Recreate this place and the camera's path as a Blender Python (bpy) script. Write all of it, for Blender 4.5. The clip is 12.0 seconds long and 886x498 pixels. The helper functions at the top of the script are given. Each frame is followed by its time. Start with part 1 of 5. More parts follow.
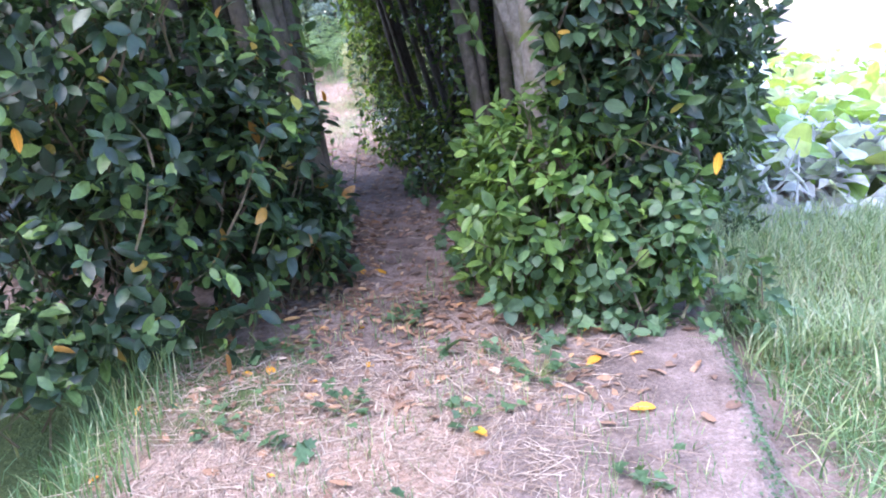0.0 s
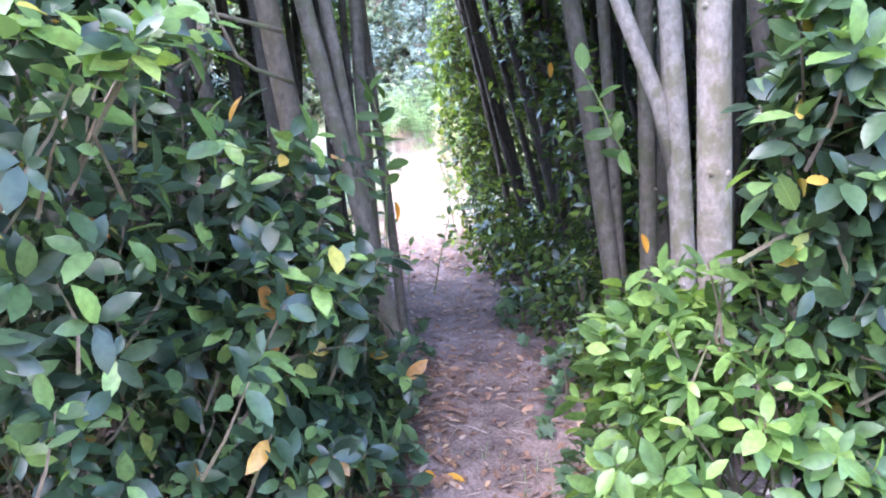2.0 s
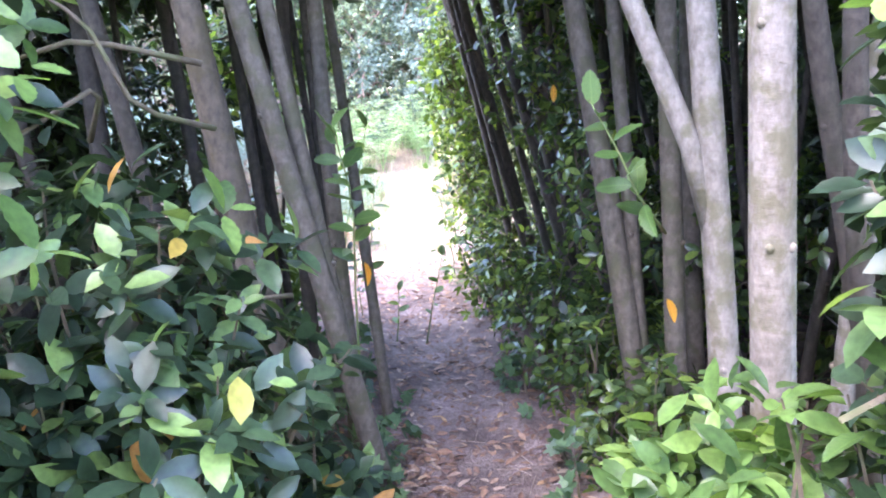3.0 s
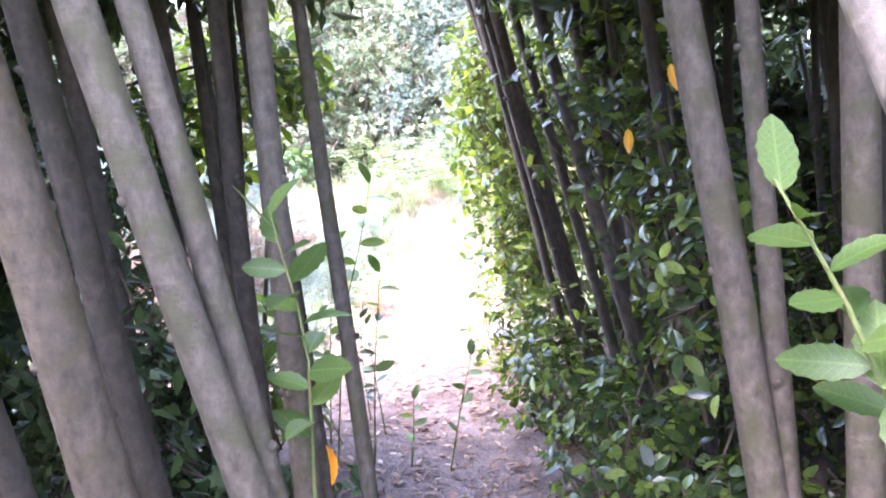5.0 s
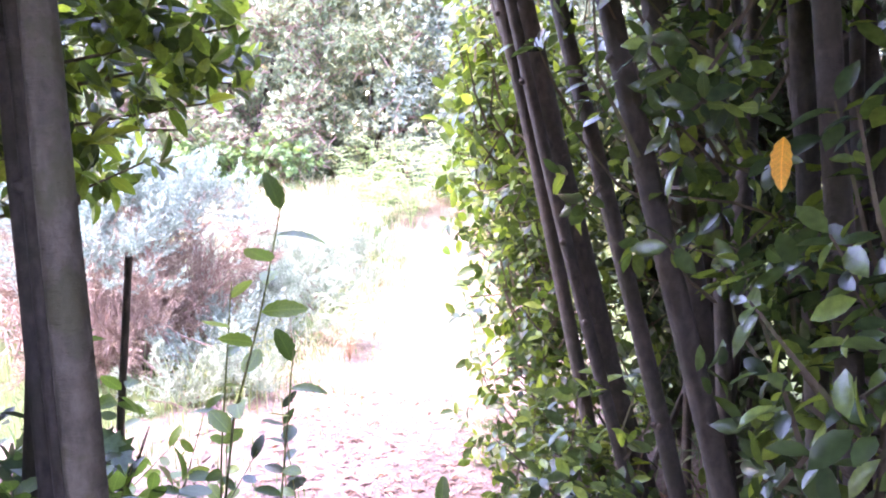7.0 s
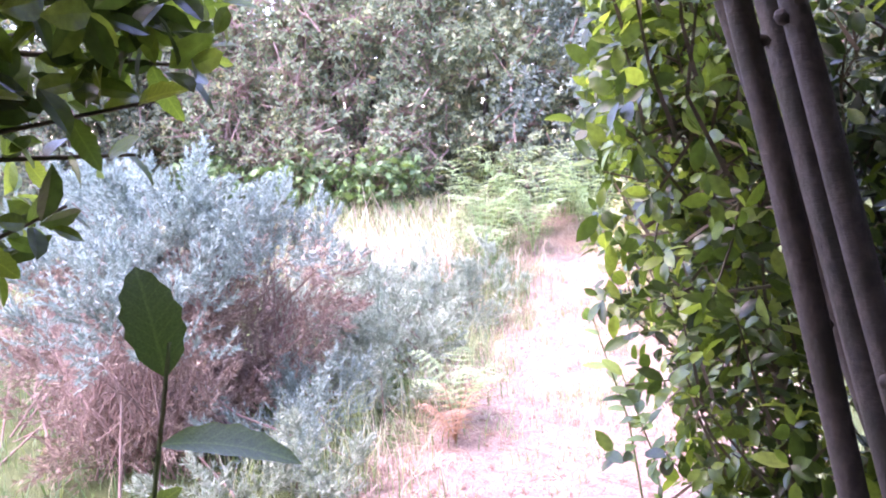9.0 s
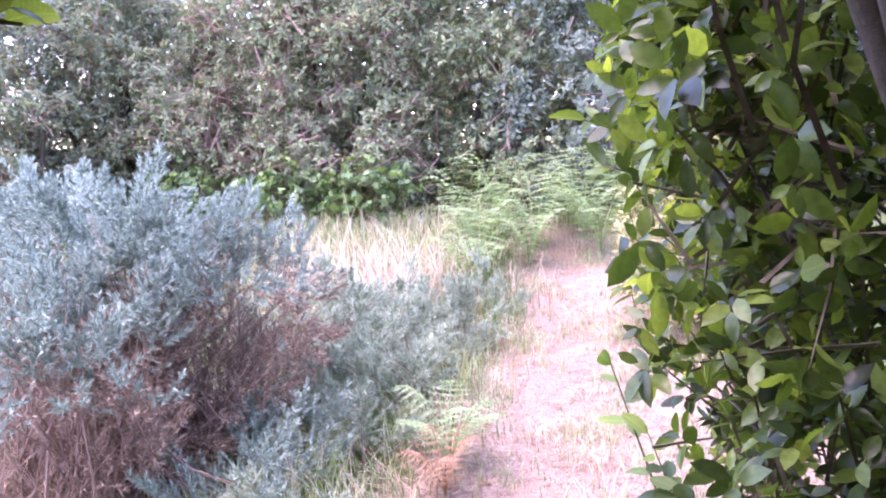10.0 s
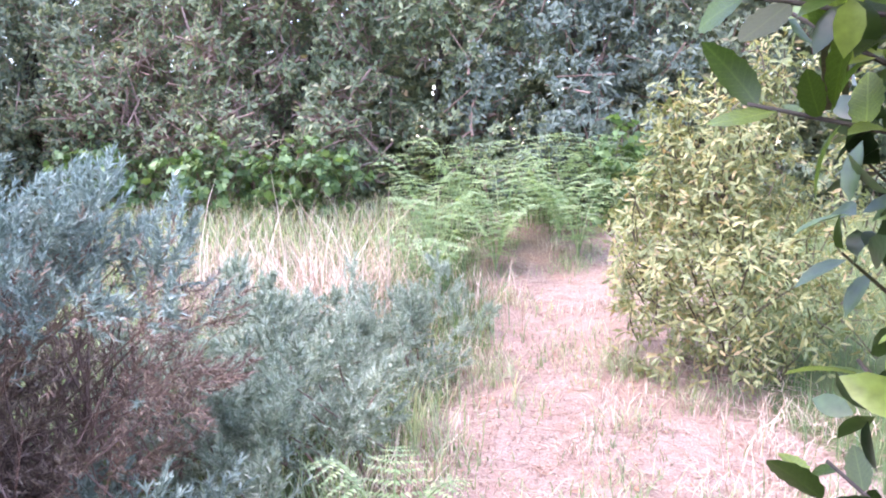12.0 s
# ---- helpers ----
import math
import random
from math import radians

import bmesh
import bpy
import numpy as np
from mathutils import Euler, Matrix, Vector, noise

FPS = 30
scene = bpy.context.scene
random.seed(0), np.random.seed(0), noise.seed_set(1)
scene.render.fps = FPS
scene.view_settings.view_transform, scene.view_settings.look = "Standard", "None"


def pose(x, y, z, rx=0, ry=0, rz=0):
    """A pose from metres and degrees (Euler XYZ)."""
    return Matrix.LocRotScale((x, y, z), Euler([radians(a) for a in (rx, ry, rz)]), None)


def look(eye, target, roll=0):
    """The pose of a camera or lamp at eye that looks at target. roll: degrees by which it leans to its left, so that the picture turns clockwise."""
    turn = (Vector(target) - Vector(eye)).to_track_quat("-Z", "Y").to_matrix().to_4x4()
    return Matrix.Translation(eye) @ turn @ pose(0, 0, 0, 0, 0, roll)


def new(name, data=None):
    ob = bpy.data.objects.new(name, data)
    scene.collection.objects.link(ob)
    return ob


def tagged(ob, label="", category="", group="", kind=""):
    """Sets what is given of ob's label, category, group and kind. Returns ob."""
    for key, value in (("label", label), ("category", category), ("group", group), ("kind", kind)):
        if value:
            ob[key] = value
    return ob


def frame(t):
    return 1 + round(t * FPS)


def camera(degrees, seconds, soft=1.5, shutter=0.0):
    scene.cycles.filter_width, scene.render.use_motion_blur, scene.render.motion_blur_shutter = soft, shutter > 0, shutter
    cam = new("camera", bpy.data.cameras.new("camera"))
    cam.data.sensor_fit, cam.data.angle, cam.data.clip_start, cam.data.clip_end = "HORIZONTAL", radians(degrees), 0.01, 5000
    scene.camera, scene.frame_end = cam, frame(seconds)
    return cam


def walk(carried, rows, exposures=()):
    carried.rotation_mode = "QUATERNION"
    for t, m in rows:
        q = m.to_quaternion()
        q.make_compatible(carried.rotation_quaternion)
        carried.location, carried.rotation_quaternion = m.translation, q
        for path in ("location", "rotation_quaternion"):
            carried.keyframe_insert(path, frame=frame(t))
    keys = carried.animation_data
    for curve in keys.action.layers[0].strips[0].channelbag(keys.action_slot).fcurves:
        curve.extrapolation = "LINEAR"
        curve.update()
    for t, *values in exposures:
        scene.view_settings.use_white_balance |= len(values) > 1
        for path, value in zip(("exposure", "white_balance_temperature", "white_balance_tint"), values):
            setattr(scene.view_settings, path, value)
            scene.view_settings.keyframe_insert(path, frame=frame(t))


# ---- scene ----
cam = camera(60.9, 12.0, soft=2.0)
METRES, EYE, TILT, LEAN, TURN = 8.4, 1.42, -16.5, 3.5, 0.0
ROWS = [
    (0.0, 0.0, 0.0, 0.0, -0.0, 0.0, 0.0),
    (0.5, -0.0125, 0.0299, 0.017, 0.41, 0.45, -2.32),
    (1.0, -0.0095, 0.0763, 0.0341, 3.43, 1.33, -2.98),
    (1.5, -0.0059, 0.1204, 0.049, 5.77, 1.28, -4.87),
    (2.0, -0.0159, 0.1607, 0.0671, 6.26, 3.95, -4.14),
    (2.5, -0.0199, 0.1931, 0.0811, 5.51, 4.55, -3.43),
    (3.0, -0.0132, 0.236, 0.1012, 7.0, 4.62, -3.43),
    (5.0, -0.0289, 0.3785, 0.1502, 9.82, 6.97, -3.71),
    (5.5, -0.0283, 0.4115, 0.1592, 10.04, 6.64, -4.3),
    (6.0, -0.0395, 0.4639, 0.1733, 9.56, 6.68, -5.02),
    (6.5, -0.0449, 0.4975, 0.1834, 9.51, 7.07, -4.9),
    (7.0, -0.0457, 0.5547, 0.2, 10.38, 6.99, -6.74),
    (7.5, -0.0533, 0.5992, 0.2138, 11.9, 8.63, -7.69),
    (9.5, -0.0984, 0.7448, 0.2542, 20.77, 6.26, -6.66),
    (10.0, -0.1073, 0.7765, 0.2616, 19.34, 7.28, -6.33),
    (10.5, -0.1131, 0.8142, 0.2709, 18.62, 7.49, -5.43),
    (11.0, -0.1272, 0.8394, 0.2776, 17.71, 7.65, -7.57),
    (11.5, -0.1392, 0.8699, 0.2808, 17.1, 8.79, -7.22),
    (12.0, -0.1598, 0.9252, 0.2895, 15.61, 7.24, -7.3),
]
walk(cam, [(t, pose(0, 0, EYE, TILT, LEAN, TURN) @ pose(METRES * x, METRES * y, METRES * z, 90 + pitch, roll, yaw)) for t, x, y, z, yaw, pitch, roll in ROWS],
     exposures=[(0.0, 3.3, 6150, 20), (1.5, 4.15, 6150, 24), (3.0, 4.55, 6450, 25), (5.0, 5.1, 7050, 34), (7.5, 4.85, 7050, 48), (9.3, 3.85, 6750, 50), (10.5, 3.5, 6750, 46), (12.0, 3.35, 6750, 32)])

# ---- daylight: bright overcast ----
world = bpy.data.worlds.new("overcast_sky")
scene.world = world
world.use_nodes = True
wn = world.node_tree
sky = wn.nodes.new("ShaderNodeTexSky")
sky.sky_type, sky.sun_disc = "NISHITA", False
sky.sun_elevation, sky.sun_rotation = radians(64), radians(-130)
sky.air_density, sky.dust_density = 1.0, 0.8
wn.nodes["Background"].inputs["Strength"].default_value = 0.15
wn.links.new(sky.outputs["Color"], wn.nodes["Background"].inputs["Color"])
sun = new("sun", bpy.data.lights.new("sun", "SUN"))
sun.data.energy, sun.data.angle, sun.data.color = 0.7, radians(60), (1.0, 0.97, 0.93)
sun.matrix_world = look((0, 0, 30), (-30 * math.sin(radians(-130)) * 0.488, -30 * math.cos(radians(-130)) * 0.488, 0))

# ---- materials ----


def nodes_of(name):
    m = bpy.data.materials.new(name)
    m.use_nodes = True
    t = m.node_tree
    return m, t, t.nodes["Principled BSDF"], t.nodes["Material Output"]


def node(t, kind, **values):
    n = t.nodes.new(kind)
    for key, value in values.items():
        n.inputs[key.replace("_", " ")].default_value = value
    return n


def ramp(t, factor, stops):
    n = t.nodes.new("ShaderNodeValToRGB")
    while len(n.color_ramp.elements) < len(stops):
        n.color_ramp.elements.new(0.5)
    for e, (p, c) in zip(n.color_ramp.elements, stops):
        e.position, e.color = p, (*c, 1)
    t.links.new(factor, n.inputs["Fac"])
    return n.outputs["Color"]


def mixed(t, fac, a, b, blend="MIX"):
    n = t.nodes.new("ShaderNodeMix")
    n.data_type, n.blend_type = "RGBA", blend
    for value, i in ((fac, 0), (a, 6), (b, 7)):
        if isinstance(value, bpy.types.NodeSocket):
            t.links.new(value, n.inputs[i])
        else:
            n.inputs[i].default_value = value if i == 0 else (*value, 1)
    return n.outputs[2]


def random_value(t):
    """One number for each leaf, blade or piece."""
    geo, info, add = t.nodes.new("ShaderNodeNewGeometry"), t.nodes.new("ShaderNodeObjectInfo"), t.nodes.new("ShaderNodeMath")
    t.links.new(geo.outputs["Random Per Island"], add.inputs[0])
    t.links.new(info.outputs["Random"], add.inputs[1])
    wrap = t.nodes.new("ShaderNodeMath")
    wrap.operation = "FRACT"
    t.links.new(add.outputs[0], wrap.inputs[0])
    return wrap.outputs[0]


def bumped(t, shader, height, strength, distance=0.01):
    b = node(t, "ShaderNodeBump", Strength=strength, Distance=distance)
    t.links.new(height, b.inputs["Height"])
    t.links.new(b.outputs["Normal"], shader.inputs["Normal"])


def leaf_material(name, stops, rough=0.42, through_light=0.35, grain=60, thin=(1.5, 1.5, 0.7)):
    m, t, shader, out = nodes_of(name)
    colour = ramp(t, random_value(t), stops)
    tex = t.nodes.new("ShaderNodeTexCoord")
    speck = node(t, "ShaderNodeTexNoise", Scale=grain, Detail=3.0)
    t.links.new(tex.outputs["Object"], speck.inputs["Vector"])
    tone = ramp(t, speck.outputs["Fac"], [(0.3, (0.72, 0.72, 0.72)), (0.7, (1.15, 1.15, 1.15))])
    colour = mixed(t, 1.0, colour, tone, "MULTIPLY")
    here = t.nodes.new("ShaderNodeAttribute")
    here.attribute_name = "leaf_at"
    xyz = t.nodes.new("ShaderNodeSeparateXYZ")
    t.links.new(here.outputs["Vector"], xyz.inputs[0])

    def sum_of(kind, a, b):
        n = t.nodes.new("ShaderNodeMath")
        n.operation = kind
        for k, v in enumerate((a, b)):
            if isinstance(v, bpy.types.NodeSocket):
                t.links.new(v, n.inputs[k])
            elif v is not None:
                n.inputs[k].default_value = v
        return n.outputs[0]

    across = sum_of("ABSOLUTE", xyz.outputs[0], None)
    rib = ramp(t, across, [(0.006, (1, 1, 1)), (0.022, (0, 0, 0))])
    slant = sum_of("PINGPONG", sum_of("SUBTRACT", xyz.outputs[1], sum_of("MULTIPLY", across, 0.9)), 0.055)
    vein = ramp(t, slant, [(0.004, (0.5, 0.5, 0.5)), (0.014, (0, 0, 0))])
    veins = sum_of("MULTIPLY", sum_of("MAXIMUM", rib, vein), xyz.outputs[2])
    pale = mixed(t, 1.0, colour, (1.7, 1.6, 1.5), "MULTIPLY")
    colour = mixed(t, sum_of("MULTIPLY", veins, 0.6), colour, pale)
    t.links.new(colour, shader.inputs["Base Color"])
    shader.inputs["Roughness"].default_value = rough
    shader.inputs["Specular IOR Level"].default_value = 0.5
    bumped(t, shader, speck.outputs["Fac"], 0.25, 0.004)
    glow, mix = t.nodes.new("ShaderNodeBsdfTranslucent"), t.nodes.new("ShaderNodeMixShader")
    t.links.new(mixed(t, 1.0, colour, thin, "MULTIPLY"), glow.inputs["Color"])
    mix.inputs[0].default_value = through_light
    t.links.new(shader.outputs[0], mix.inputs[1])
    t.links.new(glow.outputs[0], mix.inputs[2])
    t.links.new(mix.outputs[0], out.inputs["Surface"])
    return m


def bark_material(name, dark, light, moss):
    m, t, shader, out = nodes_of(name)
    tex = t.nodes.new("ShaderNodeTexCoord")
    stretch = node(t, "ShaderNodeMapping", Scale=(1, 1, 0.6))
    t.links.new(tex.outputs["Object"], stretch.inputs["Vector"])
    fine = node(t, "ShaderNodeTexNoise", Scale=38.0, Detail=6.0, Roughness=0.65)
    t.links.new(stretch.outputs[0], fine.inputs["Vector"])
    rings = node(t, "ShaderNodeMapping", Scale=(1, 1, 3.2))
    t.links.new(tex.outputs["Object"], rings.inputs["Vector"])
    pores = node(t, "ShaderNodeTexNoise", Scale=14.0, Detail=4.0, Roughness=0.7)
    t.links.new(rings.outputs[0], pores.inputs["Vector"])
    broad = node(t, "ShaderNodeTexNoise", Scale=11.0, Detail=4.0, Roughness=0.6)
    t.links.new(tex.outputs["Object"], broad.inputs["Vector"])
    colour = ramp(t, fine.outputs["Fac"], [(0.28, dark), (0.72, light)])
    colour = mixed(t, ramp(t, pores.outputs["Fac"], [(0.58, (0, 0, 0)), (0.7, (0.28, 0.28, 0.28))]), colour, tuple(min(1, c * 1.25) for c in light))
    colour = mixed(t, ramp(t, broad.outputs["Fac"], [(0.5, (0, 0, 0)), (0.6, (0.7, 0.7, 0.7))]), colour, moss)
    t.links.new(colour, shader.inputs["Base Color"])
    shader.inputs["Roughness"].default_value = 0.85
    both = t.nodes.new("ShaderNodeMath")
    t.links.new(fine.outputs["Fac"], both.inputs[0])
    t.links.new(pores.outputs["Fac"], both.inputs[1])
    bumped(t, shader, both.outputs[0], 0.6, 0.008)
    return m


LAUREL = leaf_material("laurel_leaf", [(0.0, (0.016, 0.033, 0.02)), (0.45, (0.03, 0.056, 0.03)), (0.72, (0.055, 0.1, 0.045)), (0.9, (0.13, 0.21, 0.07)), (0.982, (0.19, 0.29, 0.085)), (0.99, (0.4, 0.25, 0.05)), (1.0, (0.35, 0.14, 0.06))], 0.36, 0.3)
FRESH = leaf_material("fresh_leaf", [(0.0, (0.04, 0.085, 0.03)), (0.4, (0.09, 0.165, 0.048)), (0.75, (0.15, 0.25, 0.07)), (1.0, (0.24, 0.36, 0.1))], 0.38, 0.4)
HEDGE = leaf_material("hedge_leaf", [(0.0, (0.03, 0.055, 0.025)), (0.45, (0.055, 0.098, 0.035)), (0.8, (0.12, 0.185, 0.05)), (1.0, (0.21, 0.3, 0.07))], 0.22, 0.38, thin=(1.7, 1.5, 0.7))
# laurel leaf darkened in colour to carry the thicket's shade
SHADED = leaf_material("shaded_leaf", [(0.0, (0.022, 0.042, 0.02)), (0.6, (0.045, 0.08, 0.03)), (1.0, (0.09, 0.15, 0.045))], 0.4, 0.18)
# laurel leaf with the sunlight put into its brighter colour
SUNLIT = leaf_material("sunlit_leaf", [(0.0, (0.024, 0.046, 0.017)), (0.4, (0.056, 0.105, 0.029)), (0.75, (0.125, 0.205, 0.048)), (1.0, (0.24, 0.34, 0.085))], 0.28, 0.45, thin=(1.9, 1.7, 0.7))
FRESH_BRAMBLE = leaf_material("bramble_leaf", [(0.0, (0.06, 0.12, 0.05)), (0.6, (0.11, 0.2, 0.08)), (1.0, (0.2, 0.3, 0.12))], 0.5, 0.3)
IVY = leaf_material("ivy_leaf", [(0.0, (0.045, 0.09, 0.045)), (0.6, (0.075, 0.14, 0.065)), (1.0, (0.12, 0.2, 0.09))], 0.5, 0.3)
SCRUB = leaf_material("scrub_leaf", [(0.0, (0.09, 0.12, 0.09)), (0.4, (0.145, 0.19, 0.135)), (0.7, (0.2, 0.25, 0.17)), (0.9, (0.27, 0.31, 0.19)), (1.0, (0.34, 0.29, 0.2))], 0.8, 0.4, thin=(1.2, 1.2, 0.8))
SCRUB_OLIVE = leaf_material("olive_scrub_leaf", [(0.0, (0.098, 0.135, 0.09)), (0.4, (0.155, 0.205, 0.13)), (0.7, (0.215, 0.275, 0.165)), (0.9, (0.3, 0.35, 0.2)), (1.0, (0.34, 0.3, 0.2))], 0.8, 0.4, thin=(1.2, 1.2, 0.8))
SCRUB_BLUE = leaf_material("blue_scrub_leaf", [(0.0, (0.085, 0.12, 0.105)), (0.4, (0.14, 0.19, 0.165)), (0.7, (0.2, 0.26, 0.22)), (1.0, (0.28, 0.33, 0.27))], 0.8, 0.4, thin=(1.2, 1.2, 0.9))
WILLOW = leaf_material("yellowing_leaf", [(0.0, (0.17, 0.21, 0.1)), (0.5, (0.29, 0.33, 0.15)), (0.85, (0.43, 0.41, 0.19)), (1.0, (0.47, 0.34, 0.2))], 0.55, 0.35, thin=(1.2, 1.15, 0.7))
GORSE = leaf_material("gorse_spine", [(0.0, (0.15, 0.22, 0.19)), (0.5, (0.275, 0.375, 0.325)), (1.0, (0.45, 0.56, 0.5))], 0.5, 0.2, thin=(1, 1, 1))
GORSE_YOUNG = leaf_material("young_gorse_spine", [(0.0, (0.21, 0.28, 0.2)), (0.5, (0.36, 0.45, 0.33)), (1.0, (0.54, 0.6, 0.49))], 0.5, 0.25, thin=(1, 1, 1))
GORSE_DEAD = leaf_material("dead_gorse_spine", [(0.0, (0.16, 0.11, 0.09)), (0.6, (0.31, 0.22, 0.18)), (1.0, (0.5, 0.4, 0.3))], 0.8, 0.1, thin=(1, 1, 1))
FERN = leaf_material("bracken_frond", [(0.0, (0.17, 0.27, 0.14)), (0.6, (0.28, 0.4, 0.22)), (1.0, (0.44, 0.52, 0.32))], 0.55, 0.4)
FERN_DEAD = leaf_material("withered_frond", [(0.0, (0.24, 0.13, 0.08)), (1.0, (0.36, 0.22, 0.14))], 0.8, 0.2)
GRASS = leaf_material("grass_blade", [(0.0, (0.085, 0.16, 0.075)), (0.6, (0.14, 0.235, 0.115)), (0.85, (0.24, 0.31, 0.165)), (1.0, (0.42, 0.4, 0.26))], 0.55, 0.35)
VERGE = leaf_material("verge_grass", [(0.0, (0.17, 0.25, 0.14)), (0.5, (0.28, 0.37, 0.24)), (0.8, (0.42, 0.47, 0.36)), (1.0, (0.55, 0.52, 0.42))], 0.5, 0.45)
STRAW = leaf_material("dry_straw", [(0.0, (0.22, 0.145, 0.105)), (0.5, (0.37, 0.27, 0.21)), (1.0, (0.54, 0.44, 0.36))], 0.7, 0.2, thin=(1, 1, 1))
BLEACHED = leaf_material("bleached_grass", [(0.0, (0.4, 0.27, 0.19)), (0.5, (0.58, 0.44, 0.34)), (1.0, (0.76, 0.64, 0.53))], 0.7, 0.25, thin=(1, 1, 1))
LITTER = leaf_material("fallen_leaf", [(0.0, (0.13, 0.07, 0.05)), (0.5, (0.25, 0.14, 0.09)), (0.8, (0.36, 0.2, 0.12)), (0.93, (0.45, 0.34, 0.26)), (1.0, (0.55, 0.3, 0.12))], 0.65, 0.1, thin=(1, 1, 1))
ORANGE = leaf_material("orange_leaf", [(0.0, (0.75, 0.3, 0.03)), (1.0, (0.8, 0.42, 0.05))], 0.5, 0.4, thin=(1, 1, 0.8))
PADS = leaf_material("broad_leaf", [(0.0, (0.2, 0.34, 0.07)), (0.35, (0.34, 0.46, 0.1)), (0.5, (0.5, 0.55, 0.16)), (0.62, (0.5, 0.56, 0.52)), (1.0, (0.66, 0.7, 0.7))], 0.35, 0.4, 12)
WITHERED = leaf_material("withered_broad_leaf", [(0.0, (0.3, 0.3, 0.3)), (0.6, (0.52, 0.53, 0.54)), (1.0, (0.68, 0.68, 0.67))], 0.6, 0.2, 14, thin=(1, 1, 1))
SHOOT = leaf_material("shoot_leaf", [(0.0, (0.05, 0.1, 0.03)), (0.5, (0.08, 0.15, 0.04)), (1.0, (0.13, 0.21, 0.06))], 0.38, 0.4)
BARK = bark_material("grey_bark", (0.125, 0.1, 0.08), (0.31, 0.262, 0.225), (0.13, 0.115, 0.06))
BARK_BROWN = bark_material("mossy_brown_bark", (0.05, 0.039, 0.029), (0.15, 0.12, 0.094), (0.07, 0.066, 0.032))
# mossy bark, its brown darkened to include the shade on the trunk
BARK_SHADED = bark_material("shaded_mossy_bark", (0.035, 0.025, 0.017), (0.115, 0.086, 0.062), (0.06, 0.045, 0.02))
# brown bark with the thicket's deep shade put into its colour
BARK_DARK = bark_material("shade_dark_brown_bark", (0.026, 0.02, 0.016), (0.085, 0.066, 0.054), (0.036, 0.032, 0.02))
DEADWOOD = bark_material("dead_wood", (0.15, 0.1, 0.085), (0.3, 0.21, 0.18), (0.22, 0.13, 0.11))
TWIG = bark_material("twig_bark", (0.06, 0.045, 0.03), (0.14, 0.105, 0.07), (0.08, 0.09, 0.035))
STALK = bark_material("green_stalk", (0.1, 0.13, 0.04), (0.17, 0.22, 0.07), (0.16, 0.12, 0.05))


def ground_material():
    m, t, shader, out = nodes_of("ground_soil")
    tex = t.nodes.new("ShaderNodeTexCoord")
    zone = t.nodes.new("ShaderNodeAttribute")
    zone.attribute_name = "bare"
    straw = t.nodes.new("ShaderNodeAttribute")
    straw.attribute_name = "straw"
    fine = node(t, "ShaderNodeTexNoise", Scale=55.0, Detail=8.0, Roughness=0.7)
    mid = node(t, "ShaderNodeTexNoise", Scale=7.0, Detail=6.0, Roughness=0.6)
    grit = node(t, "ShaderNodeTexVoronoi", Scale=90.0)
    for n in (fine, mid, grit):
        t.links.new(tex.outputs["Object"], n.inputs["Vector"])
    soil = ramp(t, fine.outputs["Fac"], [(0.25, (0.15, 0.11, 0.1)), (0.55, (0.29, 0.225, 0.205)), (0.8, (0.46, 0.38, 0.36))])
    wide = node(t, "ShaderNodeTexNoise", Scale=2.3, Detail=4.0)
    t.links.new(tex.outputs["Object"], wide.inputs["Vector"])
    soil = mixed(t, 1.0, soil, ramp(t, wide.outputs["Fac"], [(0.35, (0.6, 0.58, 0.57)), (0.62, (1.1, 1.08, 1.08))]), "MULTIPLY")
    damp = ramp(t, mid.outputs["Fac"], [(0.35, (0.62, 0.6, 0.58)), (0.65, (1.1, 1.08, 1.08))])
    soil = mixed(t, 1.0, soil, damp, "MULTIPLY")
    dry = ramp(t, fine.outputs["Fac"], [(0.25, (0.15, 0.1, 0.08)), (0.5, (0.31, 0.22, 0.18)), (0.8, (0.48, 0.38, 0.33))])
    rust = node(t, "ShaderNodeTexNoise", Scale=4.5, Detail=5.0, Roughness=0.65)
    t.links.new(tex.outputs["Object"], rust.inputs["Vector"])
    dry = mixed(t, ramp(t, rust.outputs["Fac"], [(0.5, (0, 0, 0)), (0.66, (0.45, 0.45, 0.45))]), dry, (0.36, 0.21, 0.145))
    turf = ramp(t, fine.outputs["Fac"], [(0.25, (0.04, 0.06, 0.025)), (0.6, (0.1, 0.13, 0.05)), (0.8, (0.2, 0.2, 0.09))])
    edge = t.nodes.new("ShaderNodeMath")
    edge.operation = "MULTIPLY_ADD"
    edge.inputs[1].default_value, edge.inputs[2].default_value = 1.2, -0.6
    t.links.new(mid.outputs["Fac"], edge.inputs[0])

    def mask(attribute):
        a = t.nodes.new("ShaderNodeMath")
        t.links.new(attribute.outputs["Fac"], a.inputs[0])
        t.links.new(edge.outputs[0], a.inputs[1])
        return ramp(t, a.outputs[0], [(0.35, (0, 0, 0)), (0.65, (1, 1, 1))])

    colour = mixed(t, mask(zone), turf, soil)
    colour = mixed(t, mask(straw), colour, dry)
    t.links.new(colour, shader.inputs["Base Color"])
    shader.inputs["Roughness"].default_value = 0.95
    shader.inputs["Specular IOR Level"].default_value = 0.2
    height = t.nodes.new("ShaderNodeMath")
    t.links.new(fine.outputs["Fac"], height.inputs[0])
    t.links.new(grit.outputs["Distance"], height.inputs[1])
    bumped(t, shader, height.outputs[0], 0.8, 0.012)
    return m


SOIL = ground_material()

